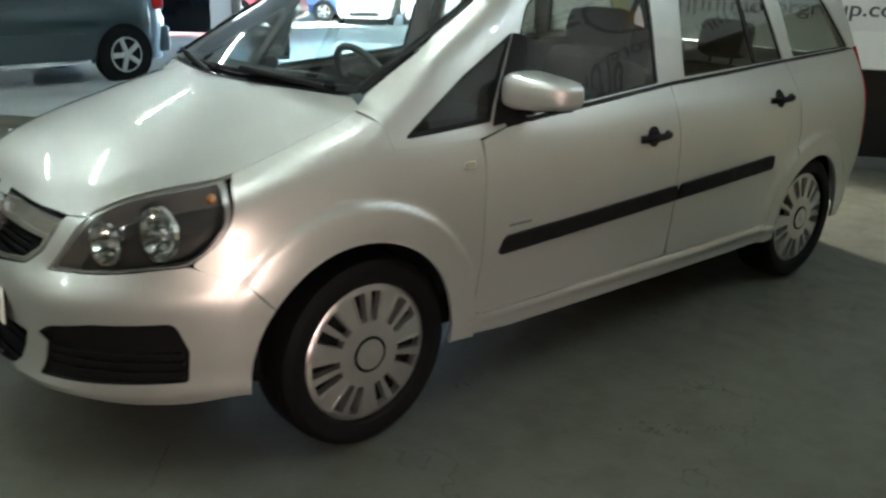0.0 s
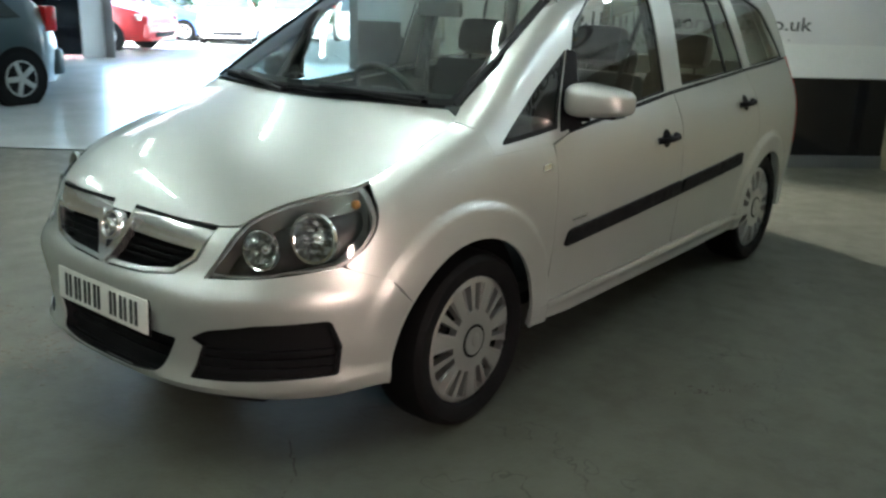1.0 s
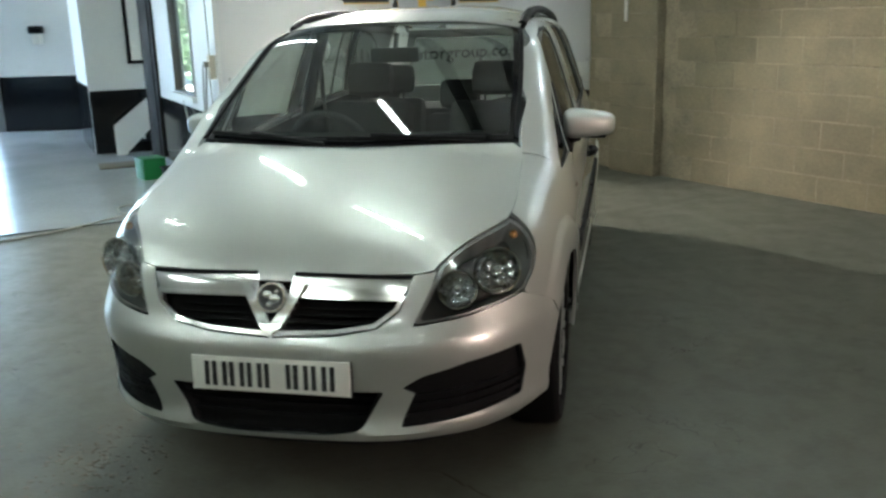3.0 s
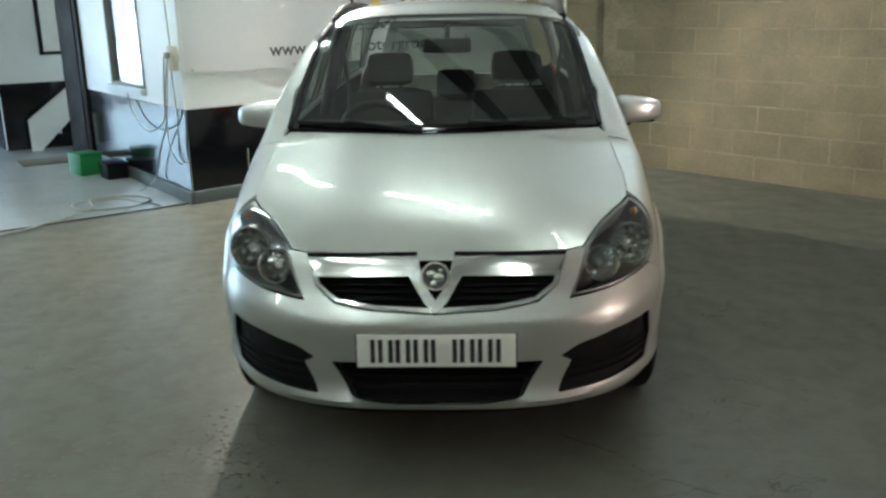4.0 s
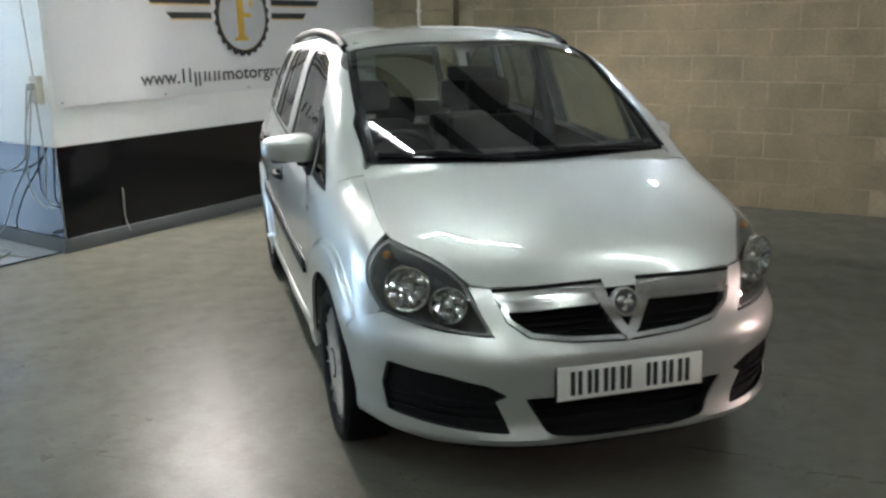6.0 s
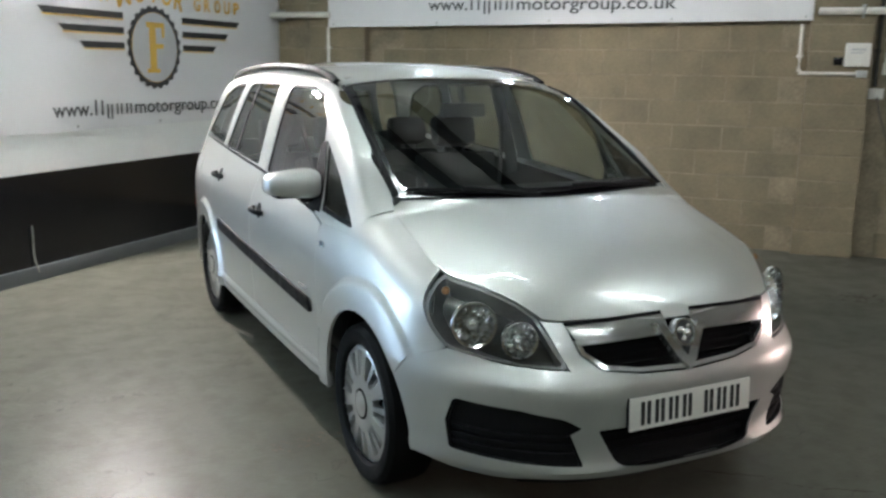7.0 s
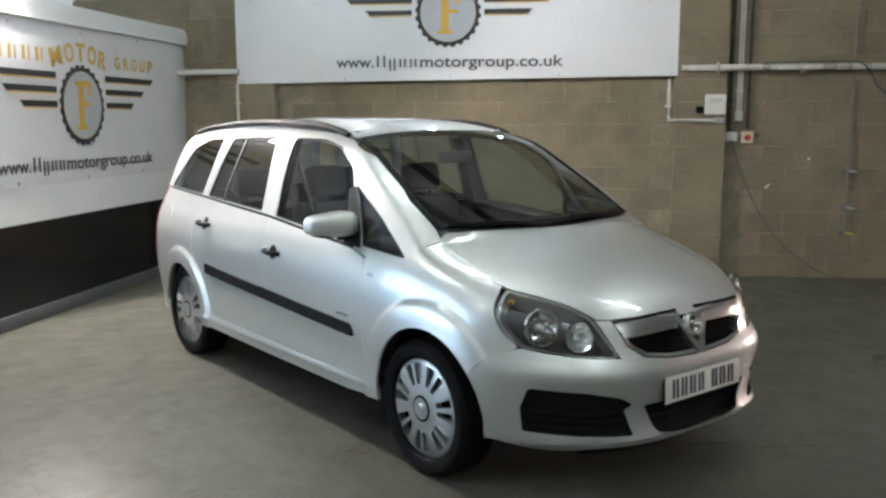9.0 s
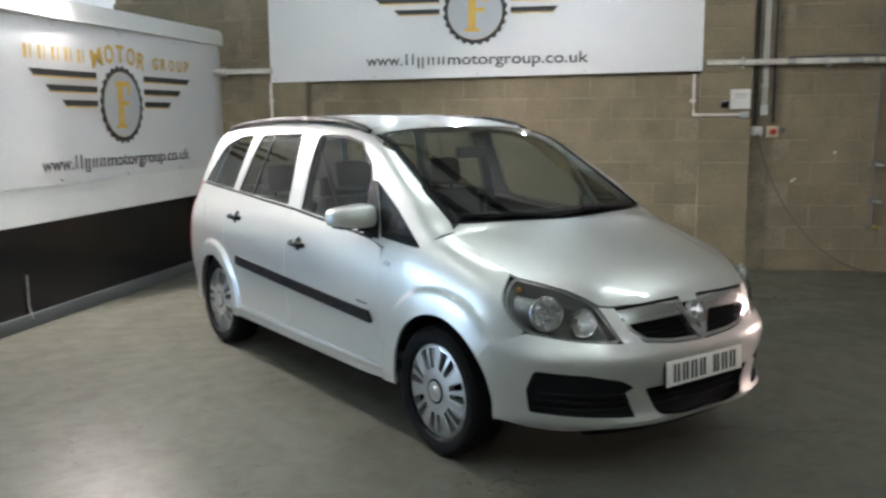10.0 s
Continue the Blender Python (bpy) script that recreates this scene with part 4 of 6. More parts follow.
for z in (0.338, 0.366, 0.394, 0.422):
    w_ = 0.285 + (z - 0.322) * 0.5
    rib = outline("n", [("f", -w_, z - 0.006), ("f", w_, z - 0.006), ("f", w_, z + 0.006), ("f", -w_, z + 0.006)])
    panel("intake_slat", "n", [rib], M_DARK, car, lift=-0.025, edge=0.02, step=0.04)
# spoiler lip under the bumper
panel("bumper_lip", "n", [outline("n", [("n", a, 0.225) for a in np.linspace(-0.42, 0.42, 21)] + [("n", a, 0.27) for a in np.linspace(0.42, -0.42, 21)])], M_TRIM, car, lift=-0.025, edge=0.0, step=0.03)

# grille: dark opening, slats, chrome surround, upper bar with the V and the round emblem
GR = outline("n", [("f", x, z) for x, z in ((-0.430, 0.800), (-0.398, 0.702), (-0.333, 0.655), (-0.2, 0.635), (0, 0.625), (0.2, 0.635), (0.333, 0.655), (0.398, 0.702), (0.430, 0.800), (0.2, 0.806), (0, 0.808), (-0.2, 0.806))])
grille = panel("grille", "n", [GR], M_DARK, car, lift=-0.05, edge=0.0, step=0.035, label="black radiator grille with chrome bar")
for z in (0.652, 0.672, 0.692, 0.712):
    w_ = 0.30 + (z - 0.65) * 1.25
    sl = outline("n", [("f", -w_, z - 0.0045), ("f", w_, z - 0.0045), ("f", w_, z + 0.0045), ("f", -w_, z + 0.0045)])
    panel("slat", "n", [sl], M_DARK, grille, lift=-0.018, edge=0.02, step=0.04)
lower = [("f", x, z) for x, z in ((-0.412, 0.745), (-0.396, 0.702), (-0.331, 0.655), (-0.2, 0.636), (0, 0.627), (0.2, 0.636), (0.331, 0.655), (0.396, 0.702), (0.412, 0.745))]
inner_l = [("f", x, z) for x, z in ((0.397, 0.745), (0.382, 0.708), (0.322, 0.667), (0.2, 0.648), (0, 0.639), (-0.2, 0.648), (-0.322, 0.667), (-0.382, 0.708), (-0.397, 0.745))]
panel("grille_surround", "n", [outline("n", lower + inner_l)], M_CHROME, grille, lift=0.006, edge=0.014, step=0.02, label="chrome lower surround of the grille")
for sd in (1, -1):
    wing_bar = [("f", sd * x, z) for x, z in ((0.045, 0.737), (0.20, 0.735), (0.395, 0.730), (0.434, 0.797), (0.20, 0.803), (0.060, 0.805))]
    panel("grille_bar", "n", [outline("n", wing_bar)], M_SATIN, grille, lift=0.0, edge=0.02, step=0.02, label="satin chrome upper bar")
    # near-black strip puts the bonnet gap's shade above the bar
    gap = [("f", sd * x, z) for x, z in ((0.062, 0.7985), (0.20, 0.7965), (0.33, 0.7935), (0.428, 0.790), (0.434, 0.799), (0.33, 0.8035), (0.20, 0.8065), (0.062, 0.8085))]
    panel("bonnet_seal", "n", [outline("n", gap, step=0.012)], M_DARK, grille, lift=0.003, edge=0.003, step=0.012, label="near-black strip for the shaded gap under the bonnet edge")
    # brighter strip imitates the tube highlight on the bar's lower edge
    strip = [("f", sd * x, z) for x, z in ((0.052, 0.738), (0.20, 0.736), (0.396, 0.731), (0.404, 0.743), (0.20, 0.750), (0.056, 0.752))]
    panel("bar_edge", "n", [outline("n", strip, step=0.012)], M_CHROME, grille, lift=0.006, edge=0.012, step=0.012, label="chrome strip added for the highlight along the bar's lower edge")
    vee = [("f", sd * x, z) for x, z in ((0.0, 0.622), (0.0, 0.660), (0.047, 0.728), (0.074, 0.770), (0.104, 0.774), (0.086, 0.735), (0.034, 0.648))]
    panel("emblem_vee", "n", [outline("n", vee, step=0.012)], M_CHROME, grille, lift=0.016, edge=0.03, step=0.012)
at = lay("f", [(0.0, 0.738)])[0] + np.array([0, -0.022, 0.004])
aim = Matrix.Translation(at) @ Vector((0, -1, 0.34)).to_track_quat("Z", "Y").to_matrix().to_4x4()
bm = bmesh.new()
prof = [(0.049, -0.03), (0.049, 0.0), (0.046, 0.006), (0.041, 0.006), (0.037, -0.003)]
rings = [[bm.verts.new(aim @ Vector((q * math.cos(k * math.tau / 32), q * math.sin(k * math.tau / 32), h))) for k in range(32)] for q, h in prof]
for ra, rb in zip(rings, rings[1:]):
    for k in range(32):
        bm.faces.new((ra[k], ra[(k + 1) % 32], rb[(k + 1) % 32], rb[k]))
emblem = part("emblem", bm, M_CHROME, grille, "round chrome emblem")
part("emblem_ground", bm_cyl(aim @ Vector((0, 0, -0.012)), aim @ Vector((0, 0, -0.003)), 0.0385, seg=32), M_SOCKET, emblem)
bm = bmesh.new()
for x, y, r, h in ((-0.016, 0.010, 0.021, 0.010), (0.012, -0.004, 0.024, 0.013), (0.020, 0.022, 0.012, 0.009), (-0.008, -0.026, 0.014, 0.009)):
    bmesh.ops.create_uvsphere(bm, u_segments=12, v_segments=8, radius=1.0, matrix=aim @ Matrix.Translation((x * 0.85, y * 0.85, -0.002)) @ Matrix.Diagonal((r * 0.85, r * 0.7, h, 1)))
part("emblem_relief", bm, M_CHROME, emblem)

# number plate with plain bars for its characters
plate_m = Matrix(((1, 0, 0, 0.0), (0, 0, -1, -0.9005), (0, 1, 0, 0.506), (0, 0, 0, 1)))
tiltm = plate_m @ pose(0, 0, 0, -3, 0, 0)
plate = part("number_plate", bm_box((0, 0, 0.0), (0.52, 0.111, 0.006), tiltm, 0.0015), M_PLATE, car, "white number plate with black characters")
part("plate_holder", bm_box((0, -0.002, -0.007), (0.53, 0.122, 0.007), tiltm, 0.002), M_TRIM, plate)
for x, w_ in ((-0.195, 0.042), (-0.137, 0.040), (-0.079, 0.042), (-0.021, 0.040), (0.073, 0.040), (0.131, 0.042), (0.190, 0.044)):
    for dx in (-0.3, 0.3):
        part("character_bar", bm_box((x + dx * w_, 0, 0.004), (0.015, 0.079, 0.0016), tiltm), M_INK, plate)

# windscreen, roof, tailgate
WS = [("t", x, -0.030 + 0.285 * x * x) for x in np.linspace(-0.64, 0.64, 21)] + [("t", 0.646, 0.10), ("t", 0.628, 0.40), ("t", 0.600, 0.68), ("t", 0.565, 0.915, 0.03)]
WS += [("t", x, 0.845 + 0.20 * x * x) for x in np.linspace(0.50, -0.50, 13)] + [("t", -0.565, 0.915, 0.03), ("t", -0.600, 0.68), ("t", -0.628, 0.40), ("t", -0.646, 0.10)]
ws = outline("t", WS, step=0.035)
panel("windscreen", "t", [ws], M_GLASS, car, lift=-0.004, edge=0.0, step=0.035)
cw = ws.mean(0)
panel("windscreen_border", "t", [ws, cw + (ws - cw) * np.array([0.955, 0.945])], M_BLACK, car, lift=-0.0032, edge=0.0, step=0.04, label="black printed border of the windscreen")
panel("scuttle", "t", [outline("t", [("t", x, -0.040 + 0.29 * x * x) for x in np.linspace(-0.62, 0.62, 15)] + [("t", x, 0.045 + 0.24 * x * x) for x in np.linspace(0.62, -0.62, 15)])], M_TRIM, car, lift=-0.0065, edge=0.0, step=0.04, label="black scuttle panel below the windscreen")
RF = [("t", x, 0.852 + 0.20 * x * x) for x in np.linspace(-0.50, 0.50, 13)] + [("t", 0.568, 0.93), ("t", 0.571, 1.10), ("t", 0.563, 1.7), ("t", 0.558, 2.4), ("t", 0.548, 2.95, 0.05), ("t", 0.30, 3.06), ("t", -0.30, 3.06), ("t", -0.548, 2.95, 0.05), ("t", -0.558, 2.4), ("t", -0.563, 1.7), ("t", -0.571, 1.10), ("t", -0.568, 0.93)]
panel("roof", "t", [outline("t", RF, step=0.05)], M_PAINT, car, step=0.05)
gate = outline("b", [("b", -0.66, 0.55), ("b", 0.66, 0.55), ("b", 0.66, 1.05), ("b", 0.50, 1.50), ("b", -0.50, 1.50), ("b", -0.66, 1.05)])
rear_glass = outline("b", [("b", -0.60, 1.08, 0.03), ("b", 0.60, 1.08, 0.03), ("b", 0.47, 1.44, 0.03), ("b", -0.47, 1.44, 0.03)])
panel("tailgate", "b", [gate, rear_glass], M_PAINT, car, step=0.06)
panel("rear_window", "b", [rear_glass], M_PRIVACY, car, lift=-0.004, edge=0.0, step=0.08)
panel("rear_bumper", "b", [outline("b", [("b", -0.74, 0.25), ("b", 0.74, 0.25), ("b", 0.74, 0.545), ("b", -0.74, 0.545)])], M_PAINT, car, step=0.06)

# dark inner shell behind the shut lines
for sd in (1, -1):
    whole = outline("s", [("s", -0.52, 0.60), ("s", -0.43, 0.86), ("s", 0.15, 1.03), ("s", 0.50, 0.975), ("s", 1.5, 1.05), ("s", 3.15, 1.125), ("s", 3.30, 0.95), ("s", 3.20, 0.40), ("s", 3.05, 0.30)] + [("s", WHEELBASE + 0.36 * math.cos(a), 0.329 + 0.36 * math.sin(a)) for a in np.linspace(0, math.pi, 16)] + [("s", 2.33, 0.29), ("s", 0.37, 0.29)] + [("s", ARCH_Y + 0.375 * math.cos(a), ARCH_Z + 0.375 * math.sin(a)) for a in np.linspace(0, math.pi, 16)], sd)
    panel("inner_shell", "s", [whole], M_DARK, car, side=sd, lift=-0.022, edge=0.0, step=0.07)
    for cy in (ARCH_Y, WHEELBASE):
        bm = bmesh.new()
        n = 24
        a_ = [bm.verts.new((sd * 0.80, cy + 0.372 * math.cos(k * math.pi / n - 0.1), TYRE + 0.02 + 0.372 * math.sin(k * math.pi / n * 1.06 - 0.1))) for k in range(n + 1)]
        b_ = [bm.verts.new((sd * 0.50, v.co.y, v.co.z)) for v in a_]
        for k in range(n):
            bm.faces.new((a_[k], a_[k + 1], b_[k + 1], b_[k]))
        bm.faces.new(b_)
        part("wheel_arch_liner", bm, M_DARK, car)
panel("bonnet_lining", "t", [outline("t", [("t", x, -0.76 + 0.28 * x * x) for x in np.linspace(-0.42, 0.42, 9)] + [("t", 0.66, 0.07), ("t", -0.66, 0.07)])], M_DARK, car, lift=-0.022, edge=0.0, step=0.06)
panel("nose_lining", "n", [outline("n", [("n", a, 0.25) for a in np.linspace(-0.74, 0.74, 9)] + [("n", a, 0.60) for a in np.linspace(0.74, -0.74, 9)])], M_DARK, car, lift=-0.085, edge=0.0, step=0.06)
part("underbody", bm_box((0, 1.42, 0.265), (1.25, 3.6, 0.10), None, 0.03), M_DARK, car)


# wheels
def wheel():
    w = new("wheel")
    bm = bmesh.new()
    prof = [(0.215, -0.085), (0.255, -0.102), (0.290, -0.100), (0.309, -0.084), (0.317, -0.05), (0.317, 0.05), (0.309, 0.084), (0.290, 0.100), (0.268, 0.103), (0.240, 0.094), (0.229, 0.080)]
    n = 56
    rings = [[bm.verts.new((h, q * math.cos(k * math.tau / n), q * math.sin(k * math.tau / n))) for k in range(n)] for q, h in prof]
    for ra, rb in zip(rings, rings[1:]):
        for k in range(n):
            bm.faces.new((ra[k], ra[(k + 1) % n], rb[(k + 1) % n], rb[k]))
    part("tyre", bm, M_RUBBER, w)
    part("rim", bm_cyl((-0.07, 0, 0), (0.045, 0, 0), 0.226, seg=40), M_DARK, w)

    # cover: a dished disc with seven windows, each split by a rib
    def dish(q):
        return 0.082 + 0.014 * math.cos(min(q / 0.230, 1) * math.pi / 2) - (0.010 if q > 0.226 else 0)

    loops = [[(0.232 * math.cos(a), 0.232 * math.sin(a)) for a in np.linspace(0, math.tau, 72, endpoint=False)]]
    for k in range(7):
        mid = math.pi / 2 + k * math.tau / 7
        inner, outer = 0.112, 0.208
        for lo, hi in ((radians(-14.8), radians(-3.6)), (radians(3.6), radians(14.8))):
            hole = [(outer * math.cos(mid + a), outer * math.sin(mid + a)) for a in np.linspace(lo, hi, 5)]
            hole += [(inner * math.cos(mid + a), inner * math.sin(mid + a)) for a in np.linspace(hi, lo, 4)]
            loops.append(hole)
    verts, edges = [], []
    for p in loops:
        n0 = len(verts)
        verts += [Vector(v) for v in p]
        edges += [(n0 + i, n0 + (i + 1) % len(p)) for i in range(len(p))]
    grid = np.array([(q * math.cos(a), q * math.sin(a)) for q in np.linspace(0.02, 0.222, 12) for a in np.linspace(0, math.tau, 44, endpoint=False)])
    ok = np.ones(len(grid), bool)
    for p in loops[1:]:
        ok &= ~inside(np.array(p), grid) & near(np.array(p), grid, 0.006, 1.0)
    verts += [Vector(v) for v in grid[ok]]
    vs, _, fs, *_ = delaunay_2d_cdt(verts, edges, [], 1, 1e-6)
    uv = np.array([(v[0], v[1]) for v in vs])
    mids = np.array([uv[list(f)].mean(0) for f in fs])
    keep = np.ones(len(fs), bool)
    for p in loops[1:]:
        keep &= ~inside(np.array(p), mids)
    bm = bmesh.new()
    bv = [bm.verts.new((dish(math.hypot(*p)), p[0], p[1])) for p in uv]
    for f, k in zip(fs, keep):
        if k:
            bm.faces.new([bv[i] for i in f])
    bmesh.ops.delete(bm, geom=[v for v in bm.verts if not v.link_faces], context="VERTS")
    made = bmesh.ops.extrude_edge_only(bm, edges=[e for e in bm.edges if len(e.link_faces) == 1])
    for g in made["geom"]:
        if isinstance(g, bmesh.types.BMVert):
            g.co.x -= 0.030
    cover = part("wheel_cover", bm, M_HUB, w, "silver seven-spoke wheel cover", smooth=40)
    # a raised lip along each spoke's edges
    for k in range(7):
        mid = math.degrees(k * math.tau / 7)
        for off in (-17.2, 17.2):
            turn = pose(0, 0, 0, mid + off, 0, 0)
            part("spoke_edge", bm_box((dish(0.16) + 0.001, 0, 0.158), (0.008, 0.007, 0.10), turn, 0.003), M_HUB, cover)
    bm = bm_cyl((0.080, 0, 0), (0.100, 0, 0), 0.056, 0.050, seg=36)
    part("centre_cap", bm, M_HUB, cover, "round centre cap with an emblem")
    part("cap_groove", bm_cyl((0.083, 0, 0), (0.097, 0, 0), 0.0605, seg=36), M_DARK, cover)
    bm = bmesh.new()
    bmesh.ops.create_uvsphere(bm, u_segments=14, v_segments=8, radius=1, matrix=Matrix.Translation((0.099, 0.004, 0.004)) @ Matrix.Diagonal((0.006, 0.022, 0.026, 1)))
    part("cap_emblem", bm, M_HUB, cover)
    return w


first = wheel()
spots = [(0.745, 0.0, 0), (-0.745, 0.0, 180), (0.750, WHEELBASE, 0), (-0.750, WHEELBASE, 180)]
for i, (x, y, turn) in enumerate(spots):
    m = pose(x, y, TYRE, 0, 0, turn) @ pose(0, 0, 0, (0, 23, 11, 38)[i], 0, 0)
    if i:
        w = copy_thing(first, m)
    else:
        w = first
        w.matrix_basis = m
    w.parent = car

# cabin
part("dashboard", bm_box((0, 0.42, 0.93), (1.36, 0.62, 0.16), None, 0.05), M_DASH, car)
part("cabin_floor", bm_box((0, 1.75, 0.36), (1.42, 2.7, 0.05)), M_DASH, car)
part("parcel_area", bm_box((0, 3.0, 0.72), (1.2, 0.5, 0.5), None, 0.03), M_SEAT, car)
bm = bmesh.new()
tilt = pose(-0.36, 0.86, 0.98, -58, 0, 0)
n, m_ = 40, 8
rings = [[bm.verts.new(tilt @ Vector(((0.185 + 0.016 * math.cos(b)) * math.cos(a), (0.185 + 0.016 * math.cos(b)) * math.sin(a), 0.016 * math.sin(b)))) for b in np.linspace(0, math.tau, m_, endpoint=False)] for a in np.linspace(0, math.tau, n, endpoint=False)]
for i in range(n):
    for k in range(m_):
        bm.faces.new((rings[i - 1][k - 1], rings[i - 1][k], rings[i][k], rings[i][k - 1]))
wheel_ob = part("steering_wheel", bm, M_DASH, car)
part("steering_boss", bm_box((0, 0, -0.01), (0.17, 0.12, 0.05), tilt, 0.02), M_DASH, wheel_ob)
part("spoke", bm_box((0, 0.0, -0.005), (0.36, 0.03, 0.02), tilt, 0.006), M_DASH, wheel_ob)
part("steering_column", tube_mesh([(-0.36, 0.86, 0.98), (-0.36, 0.55, 0.86)], 0.035), M_DASH, wheel_ob)


def seat(x, y, wide, high, z0=0.40):
    s = part("seat", bm_box((x, y, z0 + 0.12), (wide, 0.50, 0.20), None, 0.06), M_SEAT, car, "dark cloth car seat with headrest")
    lean = Matrix.Translation((x, y + 0.26, z0 + 0.16)) @ pose(0, 0, 0, -14, 0, 0)
    part("backrest", bm_box((0, 0, high / 2), (wide, 0.14, high), lean, 0.055), M_SEAT, s)
    part("headrest", bm_box((0, 0.0, high + 0.125), (0.27, 0.12, 0.19), lean, 0.058), M_SEAT, s)
    for dx in (-0.06, 0.06):
        part("headrest_post", bm_cyl(lean @ Vector((dx, 0, high - 0.02)), lean @ Vector((dx, 0, high + 0.06)), 0.007, seg=8), M_DASH, s)
    return s


seat(-0.36, 1.18, 0.50, 0.58)
seat(0.36, 1.18, 0.50, 0.58)
for x in (-0.44, 0.0, 0.44):
    seat(x, 2.05, 0.42, 0.52 if x else 0.42)
mir = part("rear_view_mirror", bm_box((0, 0.80, 1.405), (0.235, 0.035, 0.068), None, 0.014), M_DASH, car)
part("mirror_stalk", tube_mesh([(0, 0.80, 1.42), (0, 0.84, 1.50)], 0.012), M_DASH, mir)
for sx in (-1, 1):
    part("seat_belt", tube_mesh(spline([(sx * 0.62, 1.50, 1.40), (sx * 0.58, 1.42, 1.15), (sx * 0.52, 1.34, 0.85)], 4), 0.012, 6), M_SEAT, car)
    part("pillar_lining", tube_mesh(spline([(sx * 0.60, 1.53, 1.50), (sx * 0.68, 1.54, 1.25), (sx * 0.74, 1.54, 1.0)], 4), 0.035, 8), M_DASH, car)
part("headlining", bm_box((0, 1.95, 1.545), (1.05, 1.9, 0.02), None, 0.008), plain("pale_headlining", (0.35, 0.35, 0.33), 0.9), car)

# wipers
for pts in (((0.54, 0.075), (0.10, 0.0), (-0.14, 0.0)), ((-0.08, -0.012), (-0.40, 0.038), (-0.61, 0.105))):
    line = [lay("t", [(x, y)])[0] + np.array([0, -0.004, 0.007]) for x, y in pts]
    blade = part("wiper", tube_mesh(spline(line, 6), 0.008, 8), M_TRIM, car)
    part("wiper_arm", tube_mesh([line[0] + np.array([0, -0.03, -0.01]), line[1] + np.array([0, -0.012, 0.012])], 0.009, 8), M_TRIM, blade)

# ---- lamps of the hall ----
def along(u, n, z):
    """A place by the hall's own axes: u along the block wall, n towards it."""
    return Vector((0.701 * u + 0.713 * n, -0.713 * u + 0.701 * n, z))


def batten(u, n, z=3.5, length=1.5):
    ob = new("fluorescent_batten")
    m = Matrix.Translation(along(u, n, z)) @ pose(0, 0, 0, 0, 0, -45.5)
    part("lamp_body", bm_box((0, 0, 0.055), (length + 0.06, 0.07, 0.05), m, 0.008), M_WHITE, ob)
    part("lamp_tube", bm_cyl(m @ Vector((-length / 2, 0, 0)), m @ Vector((length / 2, 0, 0)), 0.014, seg=12), M_TUBE, ob, "glowing fluorescent tube")
    for s in (-1, 1):
        part("end_cap", bm_box((s * length / 2, 0, 0.01), (0.03, 0.04, 0.06), m, 0.005), M_WHITE, ob)
        part("hanger", bm_cyl(m @ Vector((s * length * 0.35, 0, 0.08)), m @ Vector((s * length * 0.35, 0, 4.45 - z)), 0.006, seg=6), M_GALV, ob)
    return tagged(ob, "unseen white fluorescent batten under the ceiling, some of the set added as fill", "ceiling lamp", "fluorescent battens of the hall")


# the last four follow no reflection; they are added to brighten the car's front
for u, n in ((-3.35, 0.55), (-0.70, 0.55), (1.95, 0.55), (-3.7, -1.1), (-4.6, -3.1), (-1.8, -3.1), (1.4, -3.4), (4.4, -2.6), (-3.2, -5.4), (0.0, -5.4), (3.2, -5.2)):
    batten(u, n)


def flood(at, target, lens, name="floodlight", size=0.16, label="black floodlight with a glowing lens", arm=None):
    ob = new(name)
    m = look(at, target)
    part("lamp_housing", bm_box((0, 0, 0.035), (size, size * 0.75, 0.06), m, 0.012), M_BLACK, ob)
    part("lens", bm_box((0, 0, 0.003), (size * 0.86, size * 0.6, 0.004), m, 0.001), lens, ob, "glowing glass lens")
    part("bracket", tube_mesh([m @ Vector((0, 0, 0.06)), m @ Vector((0, 0.0, 0.10)), arm or (m @ Vector((0, 0.08, 0.16)))], 0.010), M_BLACK, ob)
    return tagged(ob, label, "floodlight")


flood(FLOOD, (0.4, 1.3, 0.4), M_FLOODLENS, label="floodlight on top of the white partition, lit", arm=tuple(WA @ Vector((0.92, 2.56, 0.0))))
# east lamp's housing, pole and foot are added; only its highlights are known
flood(EAST, (0.75, -0.3, 0.65), M_WARMLENS, size=0.3, label="unseen warm floodlight known from highlights on the car, its stand added, lit", arm=(EAST[0] + 0.25, EAST[1], 1.7))
tube = bpy.data.objects["floodlight.001"]
part("stand_pole", bm_cyl((7.65, -2.4, 0.0), (7.65, -2.4, 1.72), 0.02, seg=10), M_STEEL, tube)
part("stand_foot", bm_cyl((7.65, -2.4, 0.0), (7.65, -2.4, 0.03), 0.28, seg=24), M_STEEL, tube)
for s in (-2.0, -0.92, 0.16):
    at, aim = WB @ Vector((s, 3.40, 0.35)), WB @ Vector((s, 1.2, 3.2))
    tagged(flood(at, aim, M_LED, "banner_spotlight", 0.11, "cool white spotlight over the wall banner, lit", tuple(WB @ Vector((s, 3.7, 0.0)))), group="spotlights over the banner")
    lamp("banner_beam", "SPOT", look(WB @ Vector((s, 3.39, 0.37)), aim), 0.4, (0.86, 0.95, 1.0), cone=140, blend=0.8, soft=0.04)


